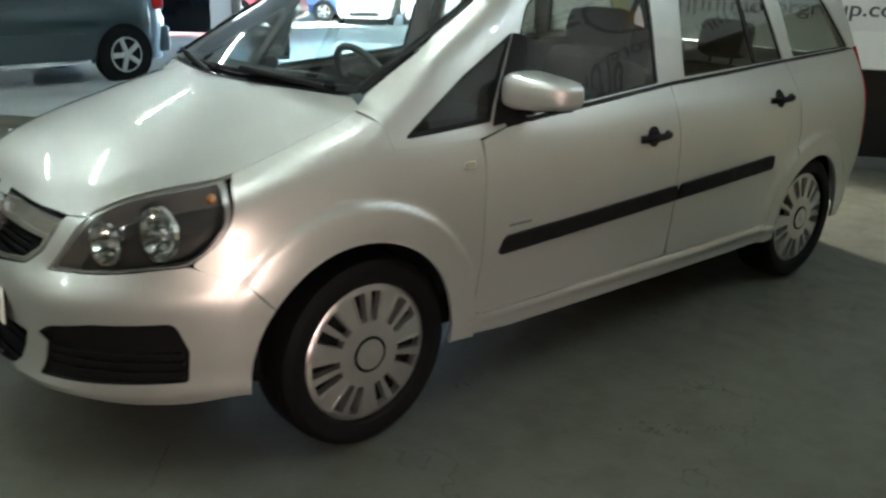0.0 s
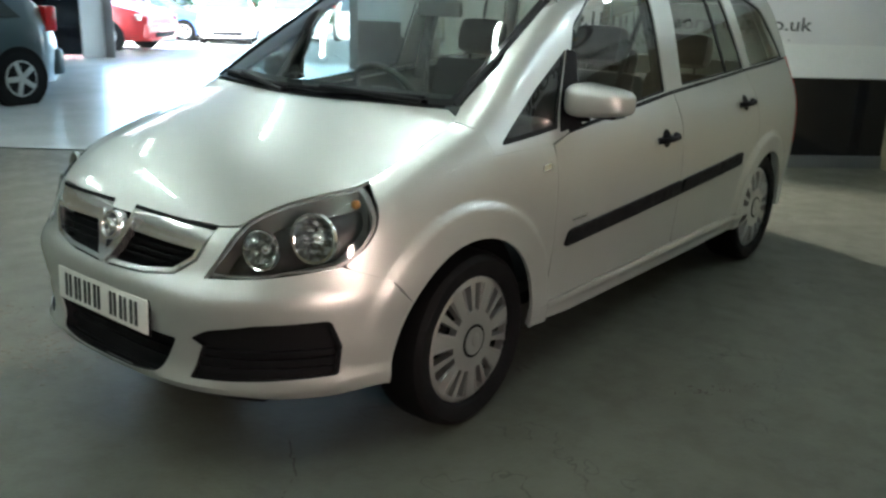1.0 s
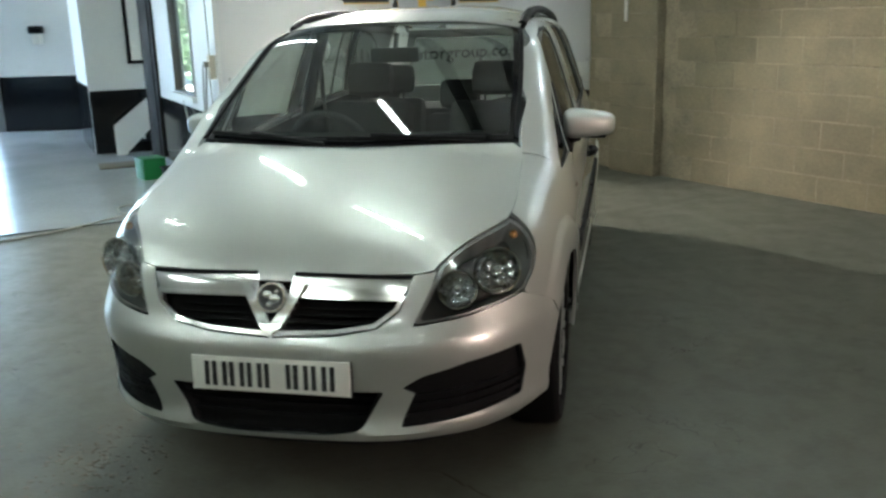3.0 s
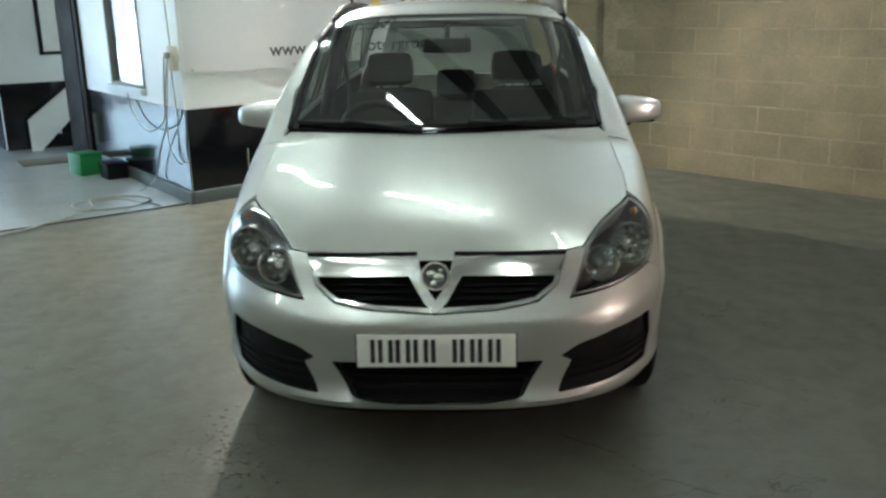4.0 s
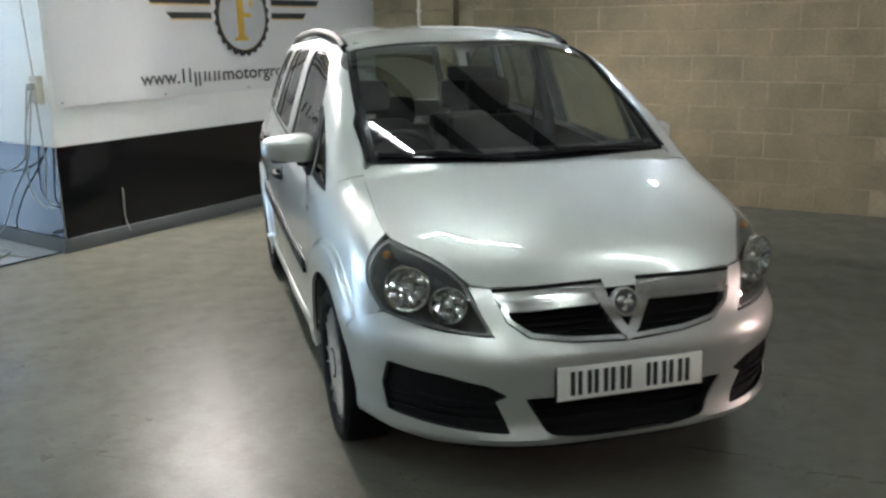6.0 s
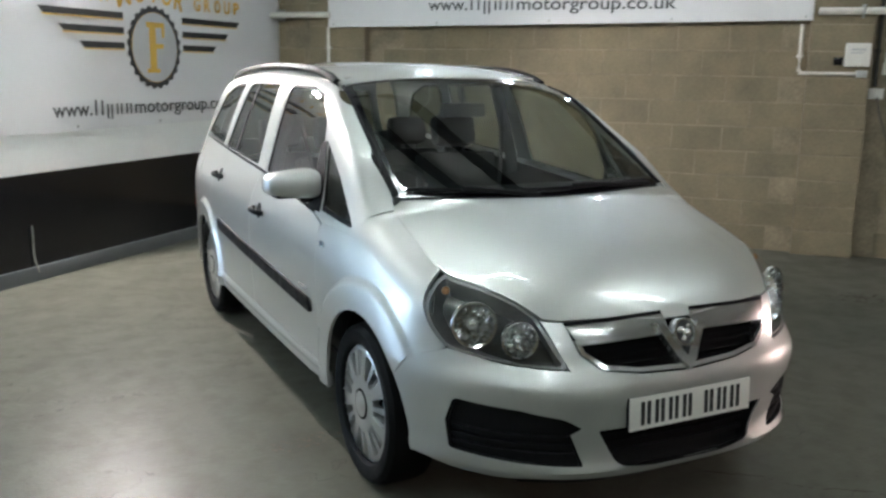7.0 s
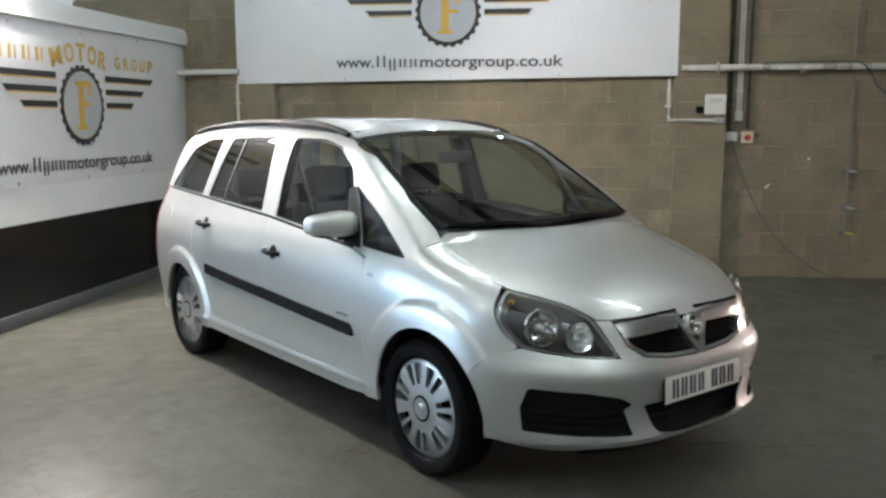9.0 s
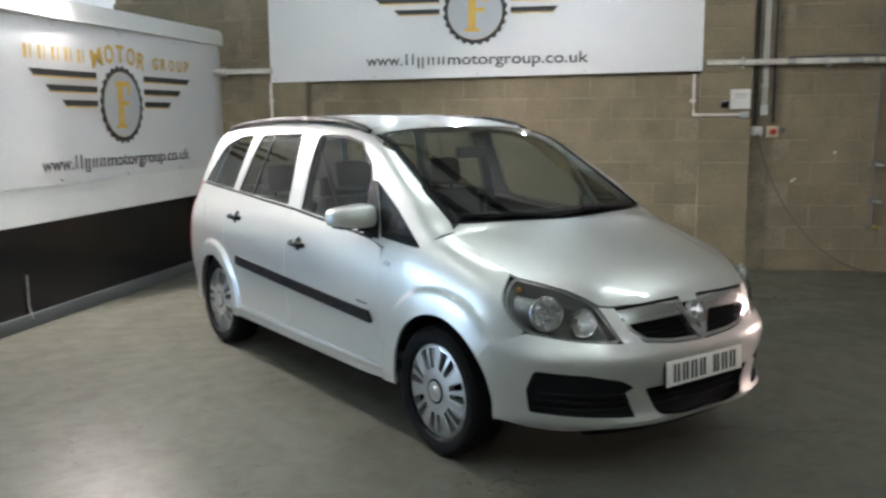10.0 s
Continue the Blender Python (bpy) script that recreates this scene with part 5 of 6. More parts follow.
# ---- banners ----
def lettering(text, height, m, mat, parent, name="lettering", width=None, bold=0.0):
    """Printed characters in the built-in font, laid flat in the local x, y."""
    cu = bpy.data.curves.new(name, "FONT")
    cu.body, cu.size, cu.align_x, cu.extrude, cu.offset = text, height, "LEFT", 0.0004, bold
    tmp = new("tmp_text", cu)
    bpy.context.view_layer.update()
    me = bpy.data.meshes.new_from_object(tmp.evaluated_get(bpy.context.evaluated_depsgraph_get()))
    bpy.data.objects.remove(tmp)
    xs = [v.co.x for v in me.vertices]
    if width:
        k = width / (max(xs) - min(xs))
        for v in me.vertices:
            v.co.x = (v.co.x - min(xs)) * k
    me.transform(m)
    me.materials.clear()
    me.materials.append(mat)
    me.name = name
    ob = new(name, me)
    ob.parent = parent
    return ob


def banner(m, x0, x1, z0, z1, cx, cz, lean=0.0, label=""):
    """A printed sheet with its round badge, three bars a side and two lines of writing."""
    ob = new("banner")
    nx, nz = 60, 18
    bm = bmesh.new()
    grid = []
    for j in range(nz + 1):
        row = []
        for i in range(nx + 1):
            a, b = i / nx, j / nz
            x, z = x0 + (x1 - x0) * a, z0 + lean * a + (z1 - z0) * b
            wave = 0.0025 * math.sin(9 * a + 5 * b) + 0.002 * noise.noise((x * 1.7, z * 1.3, 3.0)) + 0.003 * math.sin(38 * a) * (1 - b) ** 3 + 0.003 * math.sin(31 * a) * b**3
            row.append(bm.verts.new(m @ Vector((x, z, 0.009 + wave))))
        grid.append(row)
    for j in range(nz):
        for i in range(nx):
            bm.faces.new((grid[j][i], grid[j][i + 1], grid[j + 1][i + 1], grid[j + 1][i]))
    sheet = part("sheet", bm, M_VINYL, ob, smooth=60)
    d = 0.0185
    for i in range(5):
        x = x0 + 0.06 + (x1 - x0 - 0.12) * i / 4
        for z in (z0 + 0.03 + lean * i / 4, z1 - 0.03):
            part("eyelet", bm_cyl(m @ Vector((x, z, d - 0.006)), m @ Vector((x, z, d)), 0.011, seg=10), M_GALV, ob)
    # round badge with a toothed rim
    teeth = []
    for k in range(96):
        r = 0.350 if (k // 2) % 2 else 0.330
        teeth.append((cx + r * 0.98 * math.cos(k * math.tau / 96), cz + r * math.sin(k * math.tau / 96)))
    part("badge_rim", slab(teeth, d - 0.004, d, m), M_INK, ob, smooth=0)
    disc = [(cx + 0.285 * math.cos(a), cz + 0.290 * math.sin(a)) for a in np.linspace(0, math.tau, 48, endpoint=False)]
    part("badge_ring", slab([(cx + (x - cx) * 1.012, cz + (z - cz) * 1.012) for x, z in disc], d, d + 0.0012, m), M_GOLD, ob, smooth=0)
    part("badge_disc", slab(disc, d + 0.001, d + 0.0024, m), M_SILVERPRINT, ob, smooth=0)
    for x, z, w, h in ((-0.030, 0.0, 0.084, 0.42), (-0.030, -0.195, 0.165, 0.034), (0.012, 0.188, 0.23, 0.044), (0.108, 0.145, 0.034, 0.12), (0.048, 0.012, 0.12, 0.040)):
        part("badge_device", slab([(cx + x - w / 2, cz + z - h / 2), (cx + x + w / 2, cz + z - h / 2), (cx + x + w / 2, cz + z + h / 2), (cx + x - w / 2, cz + z + h / 2)], d + 0.002, d + 0.0036, m), M_GOLD, ob, smooth=0)
    # bars to both sides
    for s in (-1, 1):
        for z, far in ((0.235, 1.26), (0.115, 1.07), (-0.005, 0.87)):
            for mat, lo, hi, cut in ((M_INK, -0.014, 0.036, 0.05), (M_GOLD, -0.026, -0.016, 0.02)):
                q = [(0.375, lo), (far - cut - 0.03 * (mat is M_GOLD), lo), (far - 0.03 * (mat is M_GOLD), hi), (0.375, hi)]
                part("bar", slab([(cx + s * x, cz + z + y) for x, y in q], d, d + 0.0015, m), mat, ob, smooth=0)
    # first word of the title in gold bars, the other two lettered; the middle one arched over the badge
    for k in range(5):
        x = -1.30 + k * 0.168
        for o, wide in ((0.0, 0.030), (0.072, 0.014)):
            part("name_bar", slab([(cx + x + o, cz + 0.345), (cx + x + o + wide, cz + 0.345), (cx + x + o + wide, cz + 0.455), (cx + x + o, cz + 0.455)], d, d + 0.0015, m), M_GOLD, ob, smooth=0)
    for letter, x, wide in zip("MOTOR", (-0.365, -0.170, 0.005, 0.180, 0.350), (0.165, 0.135, 0.135, 0.135, 0.130)):
        at = m @ Matrix.Translation((cx + x, cz + 0.465 - 0.40 * x * x, d)) @ pose(0, 0, 0, 0, 0, -math.degrees(0.62 * x))
        lettering(letter, 0.215, at @ Matrix.Translation((-wide / 2, -0.085, 0.001)), M_GOLD, ob, width=wide, bold=0.005)
    for k, letter in enumerate("GROUP"):
        lettering(letter, 0.155, m @ Matrix.Translation((cx + 0.555 + 0.153 * k, cz + 0.345, d + 0.001)), M_GOLD, ob, width=0.095, bold=0.004)
    # address line: the name in it as bars, the rest lettered
    z = cz - 0.545
    lettering("www.", 0.16, m @ Matrix.Translation((cx - 1.185, z, d + 0.001)), M_ADDRESS, ob, width=0.40, bold=0.002)
    lettering("motorgroup.co.uk", 0.16, m @ Matrix.Translation((cx - 0.292, z, d + 0.001)), M_ADDRESS, ob, width=1.477, bold=0.002)
    x = cx - 0.765
    for w, h, low in ((0.05, 0.118, 0.0), (0.03, 0.118, 0.0), (0.078, 0.084, -0.036), (0.082, 0.084, 0.0), (0.082, 0.084, 0.0)):
        for o in (0.5,) if w < 0.06 else (0.20, 0.80):
            part("writing_bar", slab([(x + o * w - 0.010, z + low), (x + o * w + 0.010, z + low), (x + o * w + 0.010, z + h), (x + o * w - 0.010, z + h)], d, d + 0.0015, m), M_ADDRESS, ob, smooth=0)
        x += w + 0.030
    return tagged(ob, label, "banner")


banner(WA, 0.03, 4.02, 1.09, 2.40, 2.00, 1.745, 0.0, "white vinyl banner with a gold badge on the white partition")
banner(WB @ Matrix.Translation((0, 0, 0.105)), -3.33, 1.28, 2.0, 3.40, -1.05, 2.705, 0.050, "white vinyl banner with gold badge high on the block wall")


# ---- pipes, switches and cables on the block wall ----
def on_b(pts, lift=0.03):
    return [WB @ Vector((s, z, p[0] if p else lift)) for s, z, *p in pts]


pipe = new("wall_pipe")
for s0, s1, mat in ((-4.6, -3.3, M_PIPE), (1.32, 1.66, M_PIPE), (1.69, 2.09, M_PIPE), (2.09, 2.17, M_GALV), (2.17, 2.66, M_PIPE), (2.66, 2.80, M_GALV), (2.80, 2.90, M_PIPE), (2.90, 2.94, M_GALV), (2.94, 3.06, M_PIPE), (3.06, 3.12, M_GALV), (3.12, 6.5, M_PIPE)):
    a, b = on_b([(s0, 2.125, 0.145), (s1, 2.125, 0.145)])
    part("pipe_length" if mat is M_PIPE else "pipe_coupling", bm_cyl(a, b, 0.030 if mat is M_PIPE else 0.026, seg=14), mat, pipe)
for s in (-3.9, 1.67, 2.5, 3.4, 4.6):
    part("pipe_bracket", wall_box(s - 0.012, s + 0.012, 2.07, 2.18, 0.0, 0.15, WB, 0.003), M_GALV, pipe)
tagged(pipe, "flaking white painted pipe running along the block wall", "pipe")


def conduit(name, pts, r, mat, label, lift=0.03):
    ob = new(name)
    part("tube", tube_mesh(on_b(pts, lift), r, 8), mat, ob)
    for s, z, *p in pts[1:-1:2]:
        part("clip", wall_box(s - r * 1.6, s + r * 1.6, z - 0.012, z + 0.012, 0.0, (p[0] if p else lift) + r * 0.6, WB, 0.002), mat, ob)
    return tagged(ob, label, "conduit")


conduit("dark_conduit", [(1.825, 4.4), (1.825, 3.0), (1.825, 2.2), (1.825, 1.8), (1.825, 1.50)], 0.018, M_CONDUIT, "dark cable running down the block wall to a socket")
conduit("white_conduit", [(1.895, 4.4), (1.895, 3.0), (1.895, 2.2), (1.895, 1.9), (1.895, 1.70)], 0.012, M_PIPE, "pale twin conduit running down the block wall")
conduit("white_conduit", [(1.925, 4.4), (1.925, 3.0), (1.925, 2.2), (1.925, 1.9), (1.925, 1.70)], 0.012, M_PIPE, "pale twin conduit running down the block wall")
conduit("dark_conduit", [(2.8, 3.02), (2.10, 3.02), (2.02, 2.98), (2.00, 2.9), (2.00, 2.4), (2.00, 1.9), (2.00, 1.52)], 0.016, M_CONDUIT, "dark conduit bending down to the red switch")
conduit("galvanised_conduit", [(3.00, 4.4), (3.00, 2.6), (3.00, 2.0), (3.00, 1.6), (3.00, 0.48)], 0.011, M_STEEL, "thin dark conduit down the block wall")
conduit("white_conduit", [(-3.33, 2.0), (-3.33, 1.8), (-3.33, 1.5)], 0.016, M_PIPE, "white pipe dropping beside the pier", 0.12)
conduit("white_conduit", [(1.20, 2.02, 0.13), (1.20, 1.75, 0.13), (1.20, 1.63, 0.13), (1.23, 1.605, 0.13), (1.45, 1.605, 0.13), (1.68, 1.605, 0.13)], 0.015, M_PIPE, "white pipe bending along the pier to a box")


def wall_unit(name, s0, s1, z0, z1, d0, d1, mat, label, category):
    ob = new(name)
    part("unit_body", wall_box(s0, s1, z0, z1, d0, d1, WB, 0.006), mat, ob)
    return tagged(ob, label, category)


cab = wall_unit("junction_cabinet", 1.56, 1.755, 1.665, 1.86, 0.10, 0.17, M_PLASTIC, "small white cabinet with a label on the block pier", "cabinet")
part("label_bar", wall_box(1.60, 1.715, 1.80, 1.815, 0.170, 0.1715, WB), M_SILVERPRINT, cab)
part("label_bar", wall_box(1.60, 1.70, 1.775, 1.785, 0.170, 0.1715, WB), M_SILVERPRINT, cab)
wall_unit("cable_gland", 1.47, 1.545, 1.675, 1.745, 0.10, 0.15, M_BLACK, "black plug fitting beside the cabinet", "plug")
wall_unit("conduit_box", 1.66, 1.745, 1.575, 1.635, 0.10, 0.16, M_GALV, "grey metal conduit box on the pier", "junction box")
wall_unit("conduit_box", 1.875, 1.945, 1.60, 1.70, 0.0, 0.05, M_PLASTIC, "small white box at the end of the conduits", "junction box")
sock = wall_unit("double_socket", 1.785, 1.90, 1.395, 1.485, 0.0, 0.05, M_PLASTIC, "white double socket on the block wall", "socket")
part("plug", wall_box(1.83, 1.865, 1.415, 1.45, 0.05, 0.085, WB, 0.006), M_PLASTIC, sock)
iso = wall_unit("isolator_switch", 1.945, 2.055, 1.375, 1.49, 0.0, 0.06, plain("cream_plastic", (0.60, 0.52, 0.36), 0.4), "cream isolator switch with a red knob", "switch")
a, b = on_b([(2.0, 1.432, 0.06), (2.0, 1.432, 0.095)])
part("knob", bm_cyl(a, b, 0.034, 0.028, seg=20), M_RED, iso, "red rotary knob")
part("knob_grip", wall_box(1.994, 2.006, 1.405, 1.459, 0.09, 0.104, WB, 0.002), M_RED, iso)
wall_unit("wall_plate", 2.085, 2.125, 1.43, 1.475, 0.0, 0.03, M_CABLE, "small dark fitting beside the switch", "switch")
for z, w in ((1.10, 0.05), (0.73, 0.05), (0.47, 0.045)):
    v = wall_unit("pipe_tap", 3.0 - w, 3.0 + w, z - 0.03, z + 0.03, 0.0, 0.05, M_STEEL, "metal tap fitting on the conduit", "tap")
    a, b = on_b([(3.0, z, 0.05), (3.07, z - 0.01, 0.07)])
    part("tap_lever", bm_cyl(a, b, 0.012, seg=8), plain("yellow_lever", (0.55, 0.42, 0.05), 0.4) if z < 0.6 else M_GALV, v)
wall_unit("brown_board", 3.35, 3.75, 2.15, 2.21, 0.10, 0.17, plain("brown_wood", (0.28, 0.15, 0.06), 0.7), "short brown board lying on the pipe", "board")
for name, pts, mat, label in (
    ("hanging_cable", [(1.85, 1.41, 0.06), (1.90, 1.22, 0.05), (2.02, 0.92, 0.05), (2.18, 0.62, 0.05), (2.42, 0.32, 0.06), (2.75, 0.08, 0.10), (3.1, 0.015, 0.25), (3.8, 0.015, 0.35), (5.0, 0.015, 0.30)], M_CABLE, "dark cable trailing from the socket to the floor"),
    ("blue_cable", [(2.1, 2.165, 0.16), (2.9, 2.17, 0.18), (3.08, 2.10, 0.17), (3.2, 1.92, 0.15), (3.38, 1.81, 0.14), (3.6, 1.80, 0.14), (3.9, 1.90, 0.14), (4.3, 2.1, 0.16)], plain("blue_black_cable", (0.03, 0.035, 0.07), 0.5), "blue-black cable looped over the wall pipe"),
):
    ob = new(name)
    part("flex", tube_mesh([tuple(WB @ Vector(p)) for p in spline(pts, 6)], 0.008, 6), mat, ob)
    tagged(ob, label, "cable")
for s, z, r in ((2.62, 1.22, 0.012), (2.22, 0.93, 0.012), (2.245, 0.95, 0.009)):
    wall_unit("white_patch", s - r, s + r, z - r * 1.3, z + r, 0.0, 0.002, M_PLASTIC, "chip of white paint on the block wall", "paint mark")

# ---- round the partition ----
ob = new("loose_wire")
part("flex", tube_mesh([tuple(WA @ Vector(p)) for p in spline([(0.535, 0.42, 0.02), (0.53, 0.30, 0.025), (0.535, 0.18, 0.02), (0.55, 0.07, 0.04)], 5)], 0.006, 6), M_FLEX, ob)
tagged(ob, "short pale wire hanging on the black dado", "cable")
ob = new("corner_socket")
part("unit_body", wall_box(3.17, 3.27, 1.12, 1.32, 0, 0.05, WC, 0.006), plain("aged_socket", (0.48, 0.44, 0.36), 0.5), ob)
part("plug", wall_box(3.19, 3.24, 1.22, 1.27, 0.05, 0.09, WC, 0.006), M_FLEX, ob)
tagged(ob, "yellowed socket box with cables near the partition's corner", "socket")
for pts in ([(3.20, 1.24, 0.09), (3.12, 0.95, 0.09), (3.02, 0.70, 0.08), (2.60, 0.56, 0.07), (2.20, 0.62, 0.05), (1.98, 0.80, 0.04), (1.92, 0.9, 0.04)], [(3.22, 1.22, 0.07), (3.10, 0.80, 0.07), (2.98, 0.62, 0.06), (2.75, 0.4, 0.05), (2.55, 0.12, 0.06), (2.5, 0.012, 0.2)], [(3.23, 1.14, 0.05), (3.24, 0.7, 0.04), (3.20, 0.42, 0.04), (3.29, 0.36, 0.03)], [(3.19, 1.20, 0.06), (3.05, 0.9, 0.06), (3.0, 0.5, 0.05), (3.12, 0.36, 0.04), (3.26, 0.34, 0.04)], [(3.10, 2.5, 0.02), (3.13, 1.9, 0.02), (3.2, 1.32, 0.03)]):
    ob = new("wall_flex")
    part("flex", tube_mesh([tuple(WC @ Vector(p)) for p in spline(pts, 6)], 0.006, 6), M_FLEX, ob)
    tagged(ob, "pale flex drooping from the corner socket", "cable", "flexes by the corner socket")
ob = new("floor_cable")
pts = [(-2.55, 3.62, 0.008), (-2.75, 3.75, 0.008), (-3.05, 3.90, 0.008), (-3.35, 3.72, 0.008), (-3.15, 3.45, 0.010), (-2.8, 3.55, 0.016), (-2.72, 3.85, 0.016), (-3.0, 4.05, 0.008), (-3.25, 3.85, 0.02), (-3.1, 3.5, 0.012), (-3.2, 3.15, 0.008), (-3.4, 2.7, 0.008), (-3.9, 2.1, 0.008), (-4.6, 1.7, 0.008)]
part("flex", tube_mesh(spline(pts, 8), 0.009, 6), M_FLEX, ob)
tagged(ob, "pale extension cable lying in loose coils on the floor", "cable")

g = new("green_crate")
gm = Matrix.Translation((-3.88, 5.20, 0)) @ pose(0, 0, 0, 0, 0, -40)
part("crate_side", bm_box((0, 0, 0.105), (0.26, 0.24, 0.21), gm, 0.008), M_GREEN, g)
part("crate_lid", bm_box((0, 0, 0.216), (0.27, 0.25, 0.014), gm, 0.004), M_GREEN, g)
part("label_panel", bm_box((-0.1325, 0, 0.11), (0.003, 0.20, 0.16), gm), M_PLASTIC, g, "white side panel")
tagged(g, "small green box with a white side on the floor", "box")
# small dark box shape with a rim, low beside the green box
k = new("dark_crate")
km = Matrix.Translation((-3.50, 4.98, 0)) @ pose(0, 0, 0, 0, 0, -51)
part("crate_side", bm_box((0, 0.0, 0.075), (0.26, 0.20, 0.15), km, 0.012), M_TRIM, k)
part("crate_rim", bm_box((0, 0.0, 0.15), (0.28, 0.22, 0.025), km, 0.008), M_TRIM, k)
tagged(k, "small dark box shape, low against the office wall", "crate")
k = new("doormat")
part("mat", bm_box((0, 0, 0.008), (0.75, 0.45, 0.016), Matrix.Translation((-4.6, 6.05, 0)) @ pose(0, 0, 0, 0, 0, 35), 0.005), plain("brown_mat", (0.16, 0.13, 0.09), 0.9), k)
tagged(k, "brown mat on the floor before the doorway", "mat")
# stair foot seen in the doorway
st = new("stair")
sm = Matrix.Translation((-5.22, 6.74, 0)) @ pose(0, 0, 0, 0, 0, 33)
part("string_board", slab([(0, 0.0), (0.10, 0.0), (0.75, 0.62), (0.75, 0.95), (0.0, 0.38)], -0.02, 0.02, sm @ pose(0, 0, 0, 90, 0, 0)), M_WHITE, st)
for i in range(3):
    part("tread", bm_box((0.25 + 0.22 * i, 0.11, 0.17 + 0.18 * i), (0.26, 0.18, 0.035), sm, 0.006), M_TRIM, st)
    part("riser", bm_box((0.13 + 0.22 * i, 0.11, 0.085 + 0.18 * i), (0.02, 0.18, 0.16), sm), M_WHITE, st)
tagged(st, "foot of a white-sided stair with dark treads", "stair")
# small wall fitting of unknown use: black above, white below
h = new("hand_dispenser")
hm = JAMB @ Matrix.Translation((0.80, 1.50, 0.0))
part("cover", bm_box((0, 0.07, 0.06), (0.22, 0.12, 0.12), hm, 0.03), M_BLACK, h)
part("cup", bm_box((0.0, -0.07, 0.05), (0.13, 0.17, 0.09), hm, 0.02), M_PLASTIC, h)
tagged(h, "small black and white fitting on the wall by the roller door", "dispenser")


# ---- other cars: a hatchback shape, lofted ----
def hatchback(name, m, paint, label, long_=4.2, high=1.51, wide=0.87, spokes=5, rims=M_HUB, group=""):
    """Nose towards local -y; front axle at the origin."""
    ob = new(name)
    k = high / 1.51
    top = curve((-0.85, 0.62), (-0.75, 0.76), (-0.3, 0.93), (0.10, 1.02), (0.85, 1.45), (1.3, 1.51), (2.2, 1.49), (2.85, 1.36), (3.10, 1.10), (3.22, 0.95), (3.32, 0.70))
    belt = 0.97
    wheelbase = 2.61 * long_ / 4.2
    f = long_ / 4.2
    rows = []
    ys = np.concatenate([np.linspace(-0.84, -0.6, 6), np.linspace(-0.5, 3.0, 40), np.linspace(3.05, 3.32, 8)])
    bm = bmesh.new()
    prof = []
    for y in ys:
        t = float(top(y)) * k
        end = min(1, ((y + 0.90) / 0.45) ** 0.5) if y < -0.45 else min(1, max(0.05, (3.36 - y) / 0.42) ** 0.45)
        w = wide * (0.62 + 0.38 * end)
        b = min(belt * k, t - 0.06)
        ring_ = [(0, 0.22), (w * 0.90, 0.22), (w * 0.965, 0.32), (w, 0.55), (w, 0.72), (w * 0.985, b - 0.05), (w * 0.95, b), (w * (0.95 - 0.24 * max(0, (t - b)) / 0.52 * 0.8), b + (t - b) * 0.78), (w * (0.90 - 0.30 * max(0, t - b) / 0.52), b + (t - b) * 0.94), (w * 0.45, t), (0, t + 0.012)]
        prof.append([bm.verts.new(m @ Vector((x, y * f, z))) for x, z in ring_] + [bm.verts.new(m @ Vector((-x, y * f, z))) for x, z in ring_[-2:0:-1]])
    n = len(prof[0])
    for ra, rb in zip(prof, prof[1:]):
        for i in range(n):
            bm.faces.new((ra[i], ra[(i + 1) % n], rb[(i + 1) % n], rb[i]))
    bm.faces.new(prof[0])
    bm.faces.new(prof[-1])
    part("body", bm, paint, ob, smooth=50)
    # glazing on the sides, front and rear
    for s in (-1, 1):
        for y0, y1, y2, y3 in ((0.42, 1.22, 1.20, 0.92), (1.28, 2.10, 2.08, 1.27), (2.16, 2.72, 2.42, 2.14)):
            lo, hi = (belt + 0.03) * k, (belt + 0.37) * k
            q = [Vector((s * wide * 0.945, y0 * f, lo)), Vector((s * wide * 0.945, y1 * f, lo)), Vector((s * wide * 0.775, y2 * f, hi)), Vector((s * wide * 0.775, y3 * f, hi))]
            g_ = bmesh.new()
            low = [g_.verts.new(m @ (v - Vector((s * 0.02, 0, 0)))) for v in q]
            out = [g_.verts.new(m @ (v + Vector((s * 0.014, 0, 0.004)))) for v in q]
            g_.faces.new(low), g_.faces.new(out)
            for i in range(4):
                g_.faces.new((low[i], low[i - 1], out[i - 1], out[i]))
            part("side_window", g_, M_DARKGLASS, ob)
        part("head_lamp", bm_box((s * 0.62 * wide / 0.87, -0.62 * f, 0.70 * k), (0.34, 0.22, 0.15), m, 0.05), M_CHROME, ob)
        part("tail_lamp", bm_box((s * 0.75 * wide / 0.87, 3.14 * f, 0.98 * k), (0.16, 0.16, 0.30), m, 0.03), M_TAIL, ob, "red tail lamp")
        part("door_mirror", bm_box((s * (wide + 0.09), 0.55 * f, 1.02 * k), (0.18, 0.10, 0.12), m, 0.035), paint, ob)
        part("rubbing_strip", bm_box((s * (wide + 0.004), 1.3 * f, 0.56), (0.02, 1.6 * f, 0.05), m, 0.006), paint, ob)
        part("sill", bm_box((s * (wide - 0.03), 1.3 * f, 0.25), (0.06, 1.7 * f, 0.05), m, 0.012), M_CHROME if paint is M_GREYPAINT else M_TRIM, ob)
        for y in (1.15, 1.95):
            part("door_handle", bm_box((s * (wide - 0.005), y * f, 0.86 * k), (0.04, 0.16, 0.03), m, 0.01), paint, ob)
